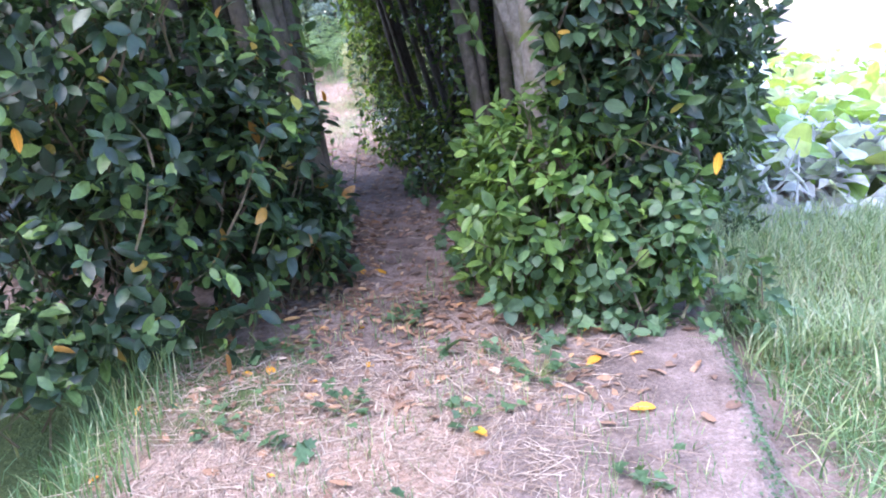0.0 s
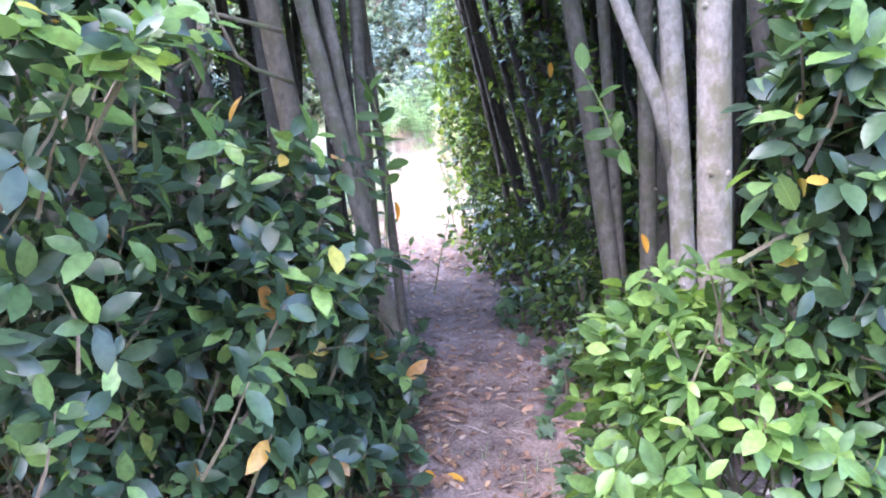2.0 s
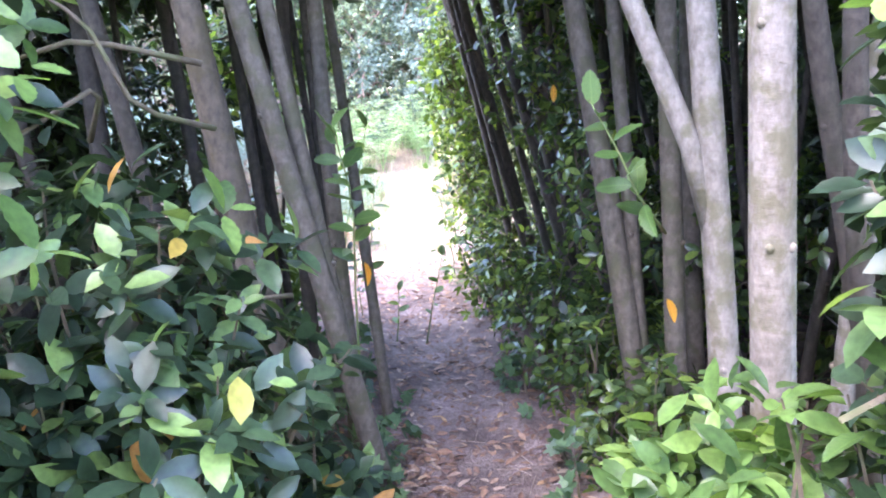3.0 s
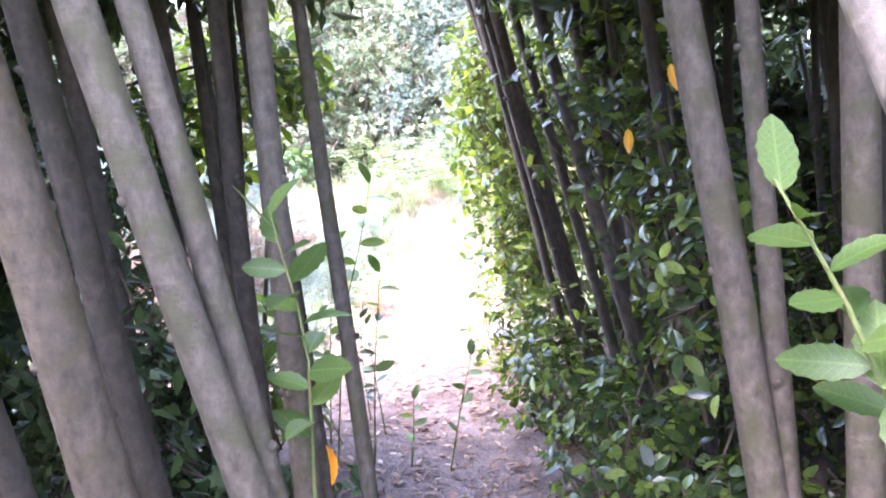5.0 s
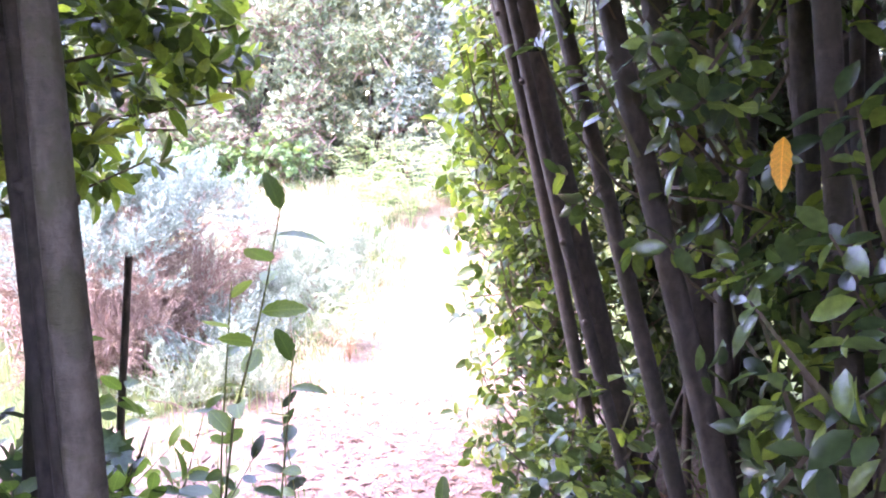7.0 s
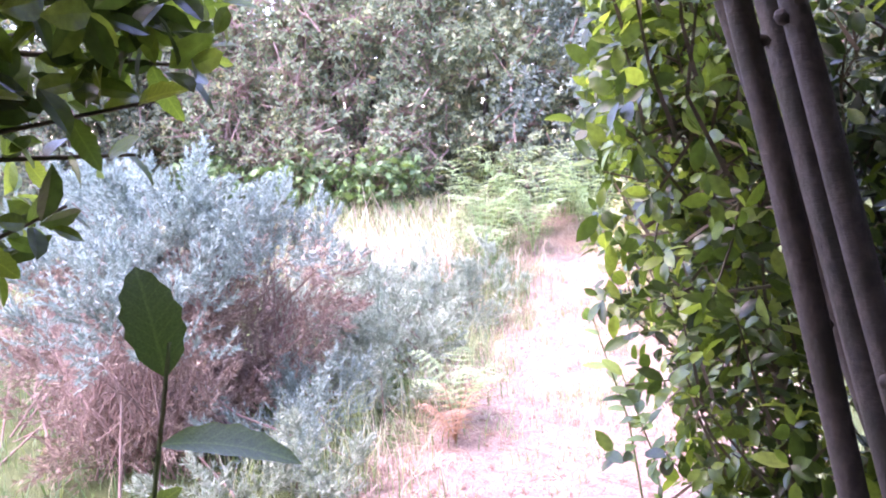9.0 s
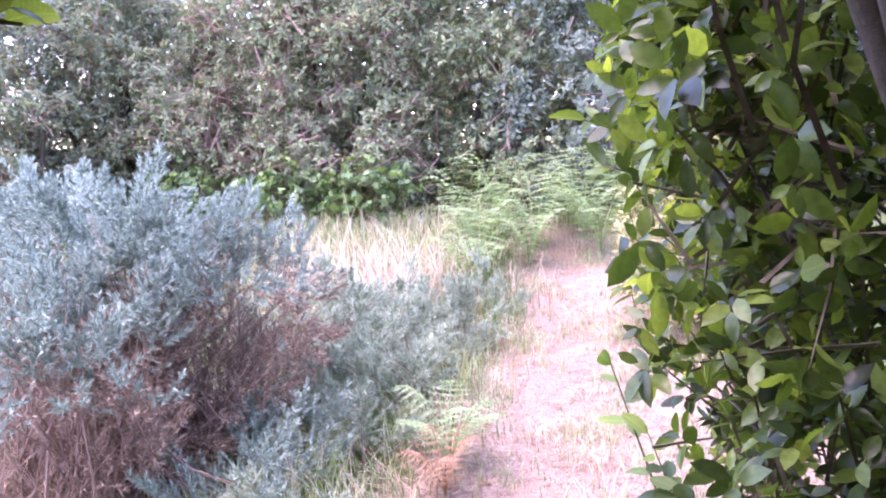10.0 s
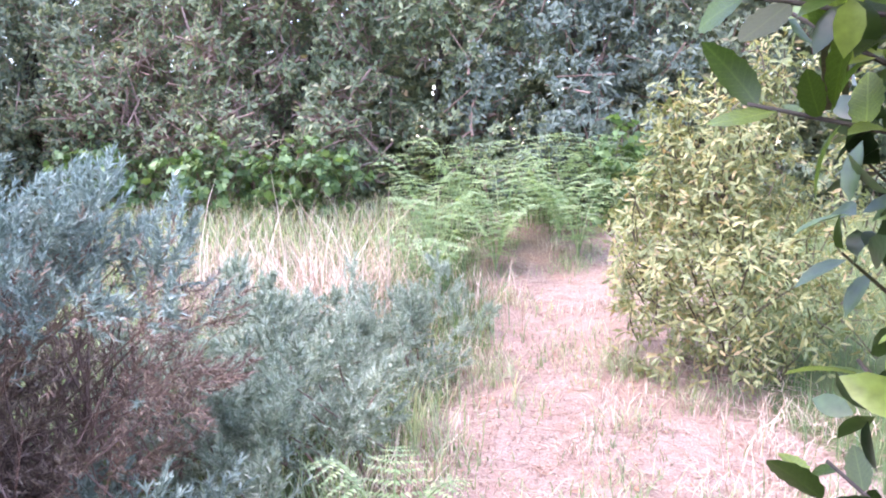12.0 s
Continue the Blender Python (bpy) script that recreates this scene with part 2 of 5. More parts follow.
# ---- the plan ----
PATH = [(0.1, -6), (0, 0), (-0.08, 1.1), (-0.14, 2.1), (-0.21, 3.4), (-0.31, 4.3), (-0.42, 5.3), (-0.8, 6.6), (-1.05, 7.4), (-1.33, 8.1), (-1.75, 10), (-1.9, 12), (-2.4, 15), (-2.7, 19)]
PX, PY = np.array([p[0] for p in PATH]), np.array([p[1] for p in PATH])
rng = np.random.default_rng(7)


def smooth(a, b, v):
    s = np.clip((np.asarray(v, float) - a) / (b - a), 0, 1)
    return s * s * (3 - 2 * s)


def path_x(y):
    return np.interp(y, PY, PX)


def ground_z(x, y):
    """Height of the ground: level path, a low bank beyond the glade, a drop beside the first slab and a ditch on the other side."""
    x, y = np.asarray(x, float), np.asarray(y, float)
    z = 0.03 + 0.06 * smooth(2.5, 5, y) - 0.04 * smooth(6, 9, y)
    z = z + 0.75 * smooth(12, 17.5, y) * smooth(9, 3, x)
    edge = 0.47 + 0.22 * np.minimum(y, 3.2)
    z = z - 0.12 * smooth(0, 0.07, x - edge) * smooth(4.1, 3.3, y)
    z = z - 0.4 * smooth(0, 0.5, -1.05 - 0.1 * y - x) * smooth(3.6, 2.8, y) * smooth(-3.8, -2.2, x)
    z = z + 0.012 * np.sin(5.1 * x + 2.0 * np.sin(1.7 * y)) * np.sin(4.3 * y + 1.3 * x) + 0.03 * np.sin(0.9 * x + 0.6) * np.sin(0.8 * y)
    side = np.abs(x - path_x(y))
    return z - 0.03 * smooth(0.35, 0.1, side) * smooth(2.5, 4, y)


# ---- geometry helpers ----


def mesh_of(name, v, t, material, soft=False):
    v, t = np.asarray(v, np.float32), np.asarray(t, np.int32)
    me = bpy.data.meshes.new(name)
    me.vertices.add(len(v))
    me.vertices.foreach_set("co", v.ravel())
    me.loops.add(t.size)
    me.loops.foreach_set("vertex_index", t.ravel())
    me.polygons.add(len(t))
    me.polygons.foreach_set("loop_start", np.arange(len(t), dtype=np.int32) * 3)
    me.polygons.foreach_set("use_smooth", np.full(len(t), soft))
    me.materials.append(material)
    me.update(calc_edges=True)
    me.validate()
    return me


def leaf_mesh(shape, material, name="leaf"):
    me = mesh_of(name, *shape, material, True)
    v = shape[0].copy()
    v[:, 2] = 1
    me.attributes.new("leaf_at", "FLOAT_VECTOR", "POINT").data.foreach_set("vector", v.astype(np.float32).ravel())
    return me


def thing(name, place, label, category, group="", kind=""):
    ob = new(name)
    ob.empty_display_size = 0.1
    ob.location = place
    return tagged(ob, label, category, group, kind)


def part(name, geometry, material, parent, label="", soft=False, kind=""):
    v, t = geometry
    at = np.array(parent.location) if parent else np.zeros(3)
    if parent and parent.parent:
        at = at + np.array(parent.parent.location)
    ob = new(name, mesh_of(name, np.asarray(v) - at, t, material, soft))
    ob.parent = parent
    return tagged(ob, label, kind=kind)


def joined(pieces):
    vs, ts, n = [], [], 0
    for v, t in pieces:
        vs.append(np.asarray(v))
        ts.append(np.asarray(t) + n)
        n += len(v)
    return np.concatenate(vs), np.concatenate(ts)


def unit(a):
    return a / (np.linalg.norm(a, axis=-1, keepdims=True) + 1e-9)


def tube(points, radii, sides=8, rough=0.0):
    p, r = np.asarray(points, float), np.asarray(radii, float)
    along = unit(np.gradient(p, axis=0))
    ref = np.array([1.0, 0, 0]) if abs(along[0][0]) < 0.8 else np.array([0, 1.0, 0])
    u = unit(np.cross(along, ref))
    w = np.cross(along, u)
    a = np.linspace(0, 2 * np.pi, sides, endpoint=False)
    rr = r[:, None] * (1 + rough * rng.uniform(-1, 1, (len(p), sides)))
    v = p[:, None] + rr[..., None] * (np.cos(a)[None, :, None] * u[:, None] + np.sin(a)[None, :, None] * w[:, None])
    t = []
    for i in range(len(p) - 1):
        for j in range(sides):
            k = (j + 1) % sides
            t += [(i * sides + j, i * sides + k, (i + 1) * sides + k), (i * sides + j, (i + 1) * sides + k, (i + 1) * sides + j)]
    n = len(p) * sides
    t += [(n, (j + 1) % sides, j) for j in range(sides)] + [(n + 1, n - sides + j, n - sides + (j + 1) % sides) for j in range(sides)]
    return np.concatenate([v.reshape(-1, 3), p[:1], p[-1:]]), np.array(t)


def leaf_shape(stations, width=0.36, fold=0.12, droop=0.18, teeth=0.0, tip=1.0):
    """A pointed leaf of length 1 along +y, folded at the midrib, drooping to its tip."""
    s = np.linspace(0, 1, stations + 2)[1:-1]
    w = width / 2 * np.sin(np.pi * s ** (0.95 * tip)) ** 0.65
    w = w * (1 + teeth * np.where(np.arange(stations) % 2, 1, -1))
    z = -droop * s * s
    v = [(0, 0, 0)]
    for a, b, c in zip(s, w, z):
        v += [(-b, a, c + fold * b * 2), (0, a, c), (b, a, c + fold * b * 2)]
    v.append((0, 1, -droop))
    t = [(0, 2, 1), (0, 3, 2)]
    for i in range(stations - 1):
        p, q = 1 + 3 * i, 4 + 3 * i
        t += [(p, p + 1, q + 1), (p, q + 1, q), (p + 1, p + 2, q + 2), (p + 1, q + 2, q + 1)]
    e = 1 + 3 * (stations - 1)
    t += [(e, e + 1, len(v) - 1), (e + 1, e + 2, len(v) - 1)]
    return np.array(v, float), np.array(t)


LEAF_LOW = leaf_shape(2)
LEAF_MID = leaf_shape(3, 0.48)
LEAF_FINE = [leaf_shape(10, w, f, d, 0.07) for w, f, d in ((0.48, 0.1, 0.12), (0.43, 0.22, 0.25), (0.54, 0.05, -0.06), (0.4, 0.15, 0.35))]
LEAF_FLAT = (np.array([(0, 0, 0), (-0.2, 0.42, 0.05), (0, 0.5, 0), (0.2, 0.42, 0.05), (0, 1, -0.1)], float), np.array([(0, 2, 1), (0, 3, 2), (1, 2, 4), (2, 3, 4)]))
LEAF_NARROW = leaf_shape(2, 0.24)
LEAF_ROUND = leaf_shape(3, 0.75, 0.1, 0.12)
IVY_LEAF = (np.array([(0, 0, 0), (-0.5, -0.05, 0.05), (-0.36, 0.35, 0.02), (-0.42, 0.62, 0), (-0.15, 0.6, 0.02), (0, 1, -0.12), (0.15, 0.6, 0.02), (0.42, 0.62, 0), (0.36, 0.35, 0.02), (0.5, -0.05, 0.05), (0, 0.4, -0.04)], float),
            np.array([(10, (i + 1) % 10, i) for i in range(10)]))


def turned(d, n):
    """Rotation matrices whose y is d and whose z leans to n."""
    d = unit(d)
    side = unit(np.cross(d, n))
    return np.stack([side, d, np.cross(side, d)], -1)


def scattered(shape, at, rot, size):
    v, t = shape
    size = np.asarray(size, float).reshape(-1, 1, 1)
    out = np.einsum("nij,kj->nki", rot, v) * size + at[:, None]
    tri = t[None] + (np.arange(len(at)) * len(v))[:, None, None]
    return out.reshape(-1, 3), tri.reshape(-1, 3)


def rosettes(centres, axes, count, length, spread=1.0, level=0.3, loose=0.45):
    """Leaves in whorls round the twig tips: places, rotations and sizes."""
    n = len(centres)
    axes = unit(axes)
    ref = unit(np.cross(axes, rng.normal(size=(n, 3))))
    other = np.cross(axes, ref)
    at, rot, size = [], [], []
    for k in range(count):
        a = 2.4 * k + rng.uniform(-0.4, 0.4, n)
        out = np.cos(a)[:, None] * ref + np.sin(a)[:, None] * other
        d = unit(out * spread + axes * rng.uniform(0.0, 1.1, (n, 1)) + np.array([0, 0, -0.2]) + rng.normal(size=(n, 3)) * 0.2)
        up = unit(axes + np.array([0, 0, level]) + rng.normal(size=(n, 3)) * loose)
        at.append(centres - axes * (length * rng.uniform(0.5, 1.1) * k / count) + out * 0.006)
        rot.append(turned(d, up))
        size.append(length * rng.uniform(0.5, 1.15, n))
    return np.concatenate(at), np.concatenate(rot), np.concatenate(size)


def clear(p, gap=0.34):
    """Which of the points keep off the trodden way."""
    return (np.abs(p[:, 0] - path_x(p[:, 1])) > gap) | (p[:, 2] > 2.35)


def blob(n, centre, radii, shell=0.45):
    d = unit(rng.normal(size=(n, 3)))
    r = shell + (1 - shell) * rng.uniform(0, 1, (n, 1)) ** 0.6
    bump = 1 + 0.16 * np.sin(d[:, :1] * 5 + centre[0]) * np.sin(d[:, 1:2] * 4 + centre[1]) + 0.12 * np.sin(d[:, 2:] * 7)
    return np.array(centre) + d * r * bump * np.array(radii), d


def stems(tips, roots, thick=0.004, sides=3):
    """Slender bent stems from the roots to the tips."""
    pieces = []
    for a, b in zip(roots, tips):
        mid = (a + b) / 2 + rng.normal(size=3) * 0.12 * np.linalg.norm(b - a) * np.array([0.5, 0.5, 0.3])
        pieces.append(tube([a, mid, b], [thick * 1.6, thick * 1.2, thick * 0.6], sides))
    return joined(pieces)


def shrub(name, label, base, blobs, material, length, count=6, fine=0, fine_where=None, stem_share=0.3, shape=LEAF_MID, gap=0.34, spread=1.0, group="", stem_material=None, category="shrub", tips=0):
    """A bush: bent stems, whorls of leaves, and the foremost leaves as pieces of their own."""
    top = thing(name, base, label, category, group)
    c, d = [], []
    for n, centre, radii, shell in blobs:
        p, q = blob(n, centre, radii, shell)
        c.append(p)
        d.append(q)
    c, d = np.concatenate(c), np.concatenate(d)
    ok = clear(c, gap) & (c[:, 2] > ground_z(c[:, 0], c[:, 1]) + 0.04)
    c, d = c[ok], d[ok]
    axes = d + np.array([0, 0, 0.55]) + rng.normal(size=d.shape) * 0.4
    at, rot, size = rosettes(c, axes, count, length, spread)
    if tips:
        outer = np.argsort(-(c[:, 2] + 0.8 * (c[:, 0] - base[0]) * d[:, 0] - 0.8 * c[:, 1]) + rng.normal(size=len(c)) * 0.35)[:tips]
        part("young_foliage", scattered(LEAF_FINE[0], *rosettes(c[outer] + unit(axes[outer]) * 0.05, axes[outer] + np.array([0, -0.3, 0.3]), 6, length * 1.05, 1.1)), FRESH, top, "bright green young leaves", soft=True, kind="stuff")
    one = np.zeros(len(at), bool)
    if fine:
        near = np.where(fine_where(at))[0]
        one[rng.permutation(near)[:fine]] = True
        meshes = [leaf_mesh(shape, material) for shape in LEAF_FINE]
        for i in np.where(one)[0]:
            ob = new("leaf", meshes[i % 4])
            ob.parent = top
            ob.matrix_basis = Matrix.Translation(at[i] - np.array(base)) @ Matrix(rot[i].tolist()).to_4x4() @ Matrix.Scale(size[i], 4)
    part("foliage", scattered(shape, at[~one], rot[~one], size[~one]), material, top, soft=True, kind="stuff")
    pick = rng.permutation(len(c))[: int(len(c) * stem_share)]
    roots = c[pick] - unit(axes[pick]) * rng.uniform(0.15, 0.4, (len(pick), 1)) - np.array([0, 0, 0.12])
    off = clear(roots, gap + 0.12) & clear((roots + c[pick]) / 2, gap + 0.05)
    pick, roots = pick[off], roots[off]
    roots[:, 2] = np.maximum(roots[:, 2], ground_z(roots[:, 0], roots[:, 1]) + 0.02)
    part("brushwood", stems(c[pick], roots), stem_material or TWIG, top, kind="stuff")
    return top


def trunk_line(x0, lean, y, height, lean_y=0.0, z0=-0.05, bow=0.03, steps=14):
    z = np.linspace(z0, height, steps)
    f = rng.uniform(0, 6, 2)
    return np.stack([x0 + lean * z + bow * np.sin(1.7 * z + f[0]), y + lean_y * z + bow * np.sin(1.4 * z + f[1]), z], 1)


def trunk(parent, x0, lean, y, thick, height=3.6, lean_y=0.0, material=None, sides=12, bow=0.02):
    line = trunk_line(x0, lean, y, height, lean_y, bow=bow)
    radii = thick / 2 * np.interp(line[:, 2], [0, 0.25, 1.5, height], [1.35, 1.1, 1.0, 0.72])
    pieces = [tube(line, radii, sides, 0.04)]
    for _ in range(5):
        z = rng.uniform(0.4, 2.3)
        i = np.searchsorted(line[:, 2], z)
        a = rng.uniform(0, 6.28)
        out = np.array([math.cos(a), math.sin(a), 0.25])
        c = line[i] + out * radii[i] * 0.85
        pieces.append(tube([c - out * 0.01, c + out * 0.008, c + out * 0.016], [0.016, 0.013, 0.006], 7, 0.15))
    return part("trunk", joined(pieces), material or BARK, parent, soft=True)


# ---- ground ----
fx = np.concatenate([-np.geomspace(400, 6.6, 24), np.arange(-6, 5.01, 0.07), np.geomspace(5.4, 400, 26)])
fy = np.concatenate([-np.geomspace(400, 1.2, 24), np.arange(-0.5, 19.01, 0.08), np.geomspace(19.6, 600, 24)])
gx, gy = np.meshgrid(fx, fy)
gz = ground_z(gx, gy)
nx, ny = len(fx), len(fy)
idx = np.arange(nx * ny).reshape(ny, nx)
a, b, c, d = idx[:-1, :-1].ravel(), idx[:-1, 1:].ravel(), idx[1:, 1:].ravel(), idx[1:, :-1].ravel()
ground = new("ground", mesh_of("ground", np.stack([gx.ravel(), gy.ravel(), gz.ravel()], 1), np.concatenate([np.stack([a, b, c], 1), np.stack([a, c, d], 1)]), SOIL, True))
tagged(ground, "trodden earth path through grass and dry straw", "ground", kind="structure")
side = gx - path_x(gy)
bare = smooth(0.75, 0.35, np.abs(side)) * smooth(1.0, 3.5, gy) * smooth(11, 8, gy)
bare = np.maximum(bare, smooth(1.0, 0.45, np.abs(gx - 0.55)) * smooth(4.0, 3.2, gy))
ragged = 0.35 * np.sin(2.3 * gx + 1.1 * gy) + 0.3 * np.sin(1.9 * gy - 2.7 * gx)
bare = np.maximum(bare, smooth(3.9, 2.9, np.abs(gx + 0.6) + ragged) * smooth(3.2, 4.2, gy + ragged) * smooth(9.4, 8.4, gy + ragged))
dry = smooth(0.9, 0.4, np.abs(side + 0.45)) * smooth(3.2, 2.3, gy)
dry = np.maximum(dry, smooth(1.4, 0.8, np.abs(side - 0.3) + 0.5 * ragged) * smooth(8.6, 9.6, gy) * smooth(22, 17, gy))
dry = np.maximum(dry, 0.8 * smooth(13, 17, gy) * smooth(3, 6, gx))
for name, values in (("bare", bare), ("straw", 0.78 * dry)):
    layer = ground.data.attributes.new(name, "FLOAT", "POINT")
    layer.data.foreach_set("value", values.ravel().astype(np.float32))

# ---- stools of laurel trees on either side of the path ----


def crown(parent, blobs, material=SHADED, length=0.135, count=6, label="", shape=LEAF_FLAT):
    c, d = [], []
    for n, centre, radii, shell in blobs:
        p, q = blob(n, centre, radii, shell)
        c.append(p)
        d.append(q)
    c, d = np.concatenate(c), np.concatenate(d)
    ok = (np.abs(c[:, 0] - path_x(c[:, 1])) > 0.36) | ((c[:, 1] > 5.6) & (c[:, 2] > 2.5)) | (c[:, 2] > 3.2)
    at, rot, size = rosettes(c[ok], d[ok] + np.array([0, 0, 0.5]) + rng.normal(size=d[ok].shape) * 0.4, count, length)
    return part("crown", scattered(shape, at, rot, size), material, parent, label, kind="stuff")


left_near = thing("laurel_tree", (-0.95, 4.9, 0), "many-stemmed laurel tree with smooth grey leaning trunks", "tree", "laurel trees along the path")
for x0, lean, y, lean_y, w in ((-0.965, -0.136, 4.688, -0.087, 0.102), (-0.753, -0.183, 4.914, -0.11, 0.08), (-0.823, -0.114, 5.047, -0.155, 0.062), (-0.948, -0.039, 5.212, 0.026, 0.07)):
    trunk(left_near, x0, lean, y, w, lean_y=lean_y, material=BARK_SHADED if w > 0.1 else BARK_BROWN, bow=0.008)
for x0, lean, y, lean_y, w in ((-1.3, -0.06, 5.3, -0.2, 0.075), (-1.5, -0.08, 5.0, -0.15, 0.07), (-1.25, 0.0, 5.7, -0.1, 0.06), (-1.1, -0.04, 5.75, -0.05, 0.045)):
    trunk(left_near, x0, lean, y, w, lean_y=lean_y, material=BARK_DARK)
crown(left_near, [(1500, (-1.7, 5.0, 3.0), (1.4, 1.2, 0.8), 0.3)])

left_far = thing("laurel_tree", (-1.4, 6.1, 0), "many-stemmed laurel tree with thin dark trunks beside the glade", "tree", "laurel trees along the path")
for x0, lean, y, lean_y, w in ((-0.9, -0.115, 5.64, 0.12, 0.054), (-1.164, -0.131, 5.934, 0.131, 0.042), (-1.25, -0.13, 6.0, 0.12, 0.04), (-1.45, -0.12, 6.0, 0.1, 0.046), (-1.45, -0.1, 5.8, 0.05, 0.055), (-1.7, -0.1, 5.7, 0.0, 0.07)):
    trunk(left_far, x0, lean, y, w, lean_y=lean_y, material=BARK_BROWN if w == 0.054 else BARK_DARK, bow=0.008)
crown(left_far, [(1500, (-1.9, 6.2, 3.0), (1.3, 1.1, 0.8), 0.3)])

right_near = thing("laurel_tree", (0.4, 4.1, 0), "many-stemmed laurel tree with stout pale grey trunks", "tree", "laurel trees along the path")
for x0, lean, y, lean_y, w in ((0.544, -0.063, 4.195, -0.085, 0.112), (0.551, -0.089, 4.669, -0.005, 0.096), (0.85, 0.03, 4.7, -0.05, 0.08), (1.05, 0.05, 4.6, -0.05, 0.07)):
    trunk(right_near, x0, lean, y, w, 3.4, lean_y, bow=0.006)
part("limb", tube([(0.44, 4.66, 1.2), (0.36, 4.65, 1.5), (0.16, 4.65, 1.97), (-0.02, 4.65, 2.4), (-0.15, 4.65, 2.8)], [0.036, 0.036, 0.032, 0.03, 0.02], 10, 0.04), BARK, right_near, soft=True)
crown(right_near, [(1100, (1.0, 5.0, 3.2), (1.1, 1.2, 0.9), 0.5)])

right_mid = thing("laurel_tree", (0.3, 5.5, 0), "many-stemmed laurel tree with spotted grey trunks", "tree", "laurel trees along the path")
for x0, lean, y, lean_y, w in ((0.36, -0.169, 5.333, 0.051, 0.096), (0.368, -0.097, 5.319, 0.069, 0.06), (0.44, -0.04, 5.2, 0.0, 0.082), (0.62, -0.05, 5.7, 0.0, 0.08), (0.85, -0.05, 5.3, 0.0, 0.07)):
    trunk(right_mid, x0, lean, y, w, lean_y=lean_y, material=BARK_BROWN, bow=0.008)
crown(right_mid, [(1500, (0.7, 5.8, 3.0), (1.2, 1.2, 0.8), 0.3)])

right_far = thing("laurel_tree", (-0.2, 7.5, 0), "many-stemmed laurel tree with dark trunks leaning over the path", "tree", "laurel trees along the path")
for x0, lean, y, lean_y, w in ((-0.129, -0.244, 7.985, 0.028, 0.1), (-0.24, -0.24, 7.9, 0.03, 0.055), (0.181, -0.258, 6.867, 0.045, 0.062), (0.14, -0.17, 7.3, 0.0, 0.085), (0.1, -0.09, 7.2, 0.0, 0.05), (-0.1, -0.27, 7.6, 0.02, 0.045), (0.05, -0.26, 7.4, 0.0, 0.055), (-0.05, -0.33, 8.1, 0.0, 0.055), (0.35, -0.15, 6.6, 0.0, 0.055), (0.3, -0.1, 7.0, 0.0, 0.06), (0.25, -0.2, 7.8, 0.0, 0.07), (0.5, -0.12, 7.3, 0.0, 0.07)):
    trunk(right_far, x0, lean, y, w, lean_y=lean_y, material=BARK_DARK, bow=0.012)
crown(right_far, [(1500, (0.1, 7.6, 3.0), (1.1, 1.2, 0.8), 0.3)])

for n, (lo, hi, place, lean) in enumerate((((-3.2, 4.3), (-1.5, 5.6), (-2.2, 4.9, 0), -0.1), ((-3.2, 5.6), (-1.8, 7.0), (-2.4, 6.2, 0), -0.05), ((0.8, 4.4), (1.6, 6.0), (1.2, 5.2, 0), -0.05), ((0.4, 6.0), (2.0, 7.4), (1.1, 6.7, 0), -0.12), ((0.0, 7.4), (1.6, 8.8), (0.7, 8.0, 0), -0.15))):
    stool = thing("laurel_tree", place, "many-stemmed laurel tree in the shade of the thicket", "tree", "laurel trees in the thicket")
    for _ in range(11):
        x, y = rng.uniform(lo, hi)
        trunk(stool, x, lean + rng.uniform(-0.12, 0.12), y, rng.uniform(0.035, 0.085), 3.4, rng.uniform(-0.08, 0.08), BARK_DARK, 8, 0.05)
    outer = -1 if place[0] < 0 else 1
    wall = (1.2, 1.2, 0.45, 0.8, 1.2)[n]
    crown(stool, [(1200, (place[0] + 0.2 * outer, place[1], 3.0), (1.3, 1.2, 0.8), 0.3), (1200, (place[0] + wall * outer, place[1], 1.2), (0.4, 1.1, 1.6), 0.2)])

# unseen upper crowns, added to block the sky and shade the thicket
for tree, n, centre, radii in ((left_near, 1300, (-1.5, 4.3, 4.4), (1.9, 1.5, 0.8)), (left_far, 1200, (-2.1, 6.0, 4.4), (1.7, 1.3, 0.8)), (right_near, 1300, (1.0, 4.3, 4.4), (1.9, 1.5, 0.8)), (right_mid, 1200, (0.7, 6.1, 4.4), (1.6, 1.3, 0.8)), (right_far, 1100, (0.5, 7.9, 4.3), (1.6, 1.1, 0.7)), (right_far, 450, (-0.1, 8.8, 3.7), (0.9, 0.8, 0.6))):
    crown(tree, [(n, centre, radii, 0.1)], length=0.22)
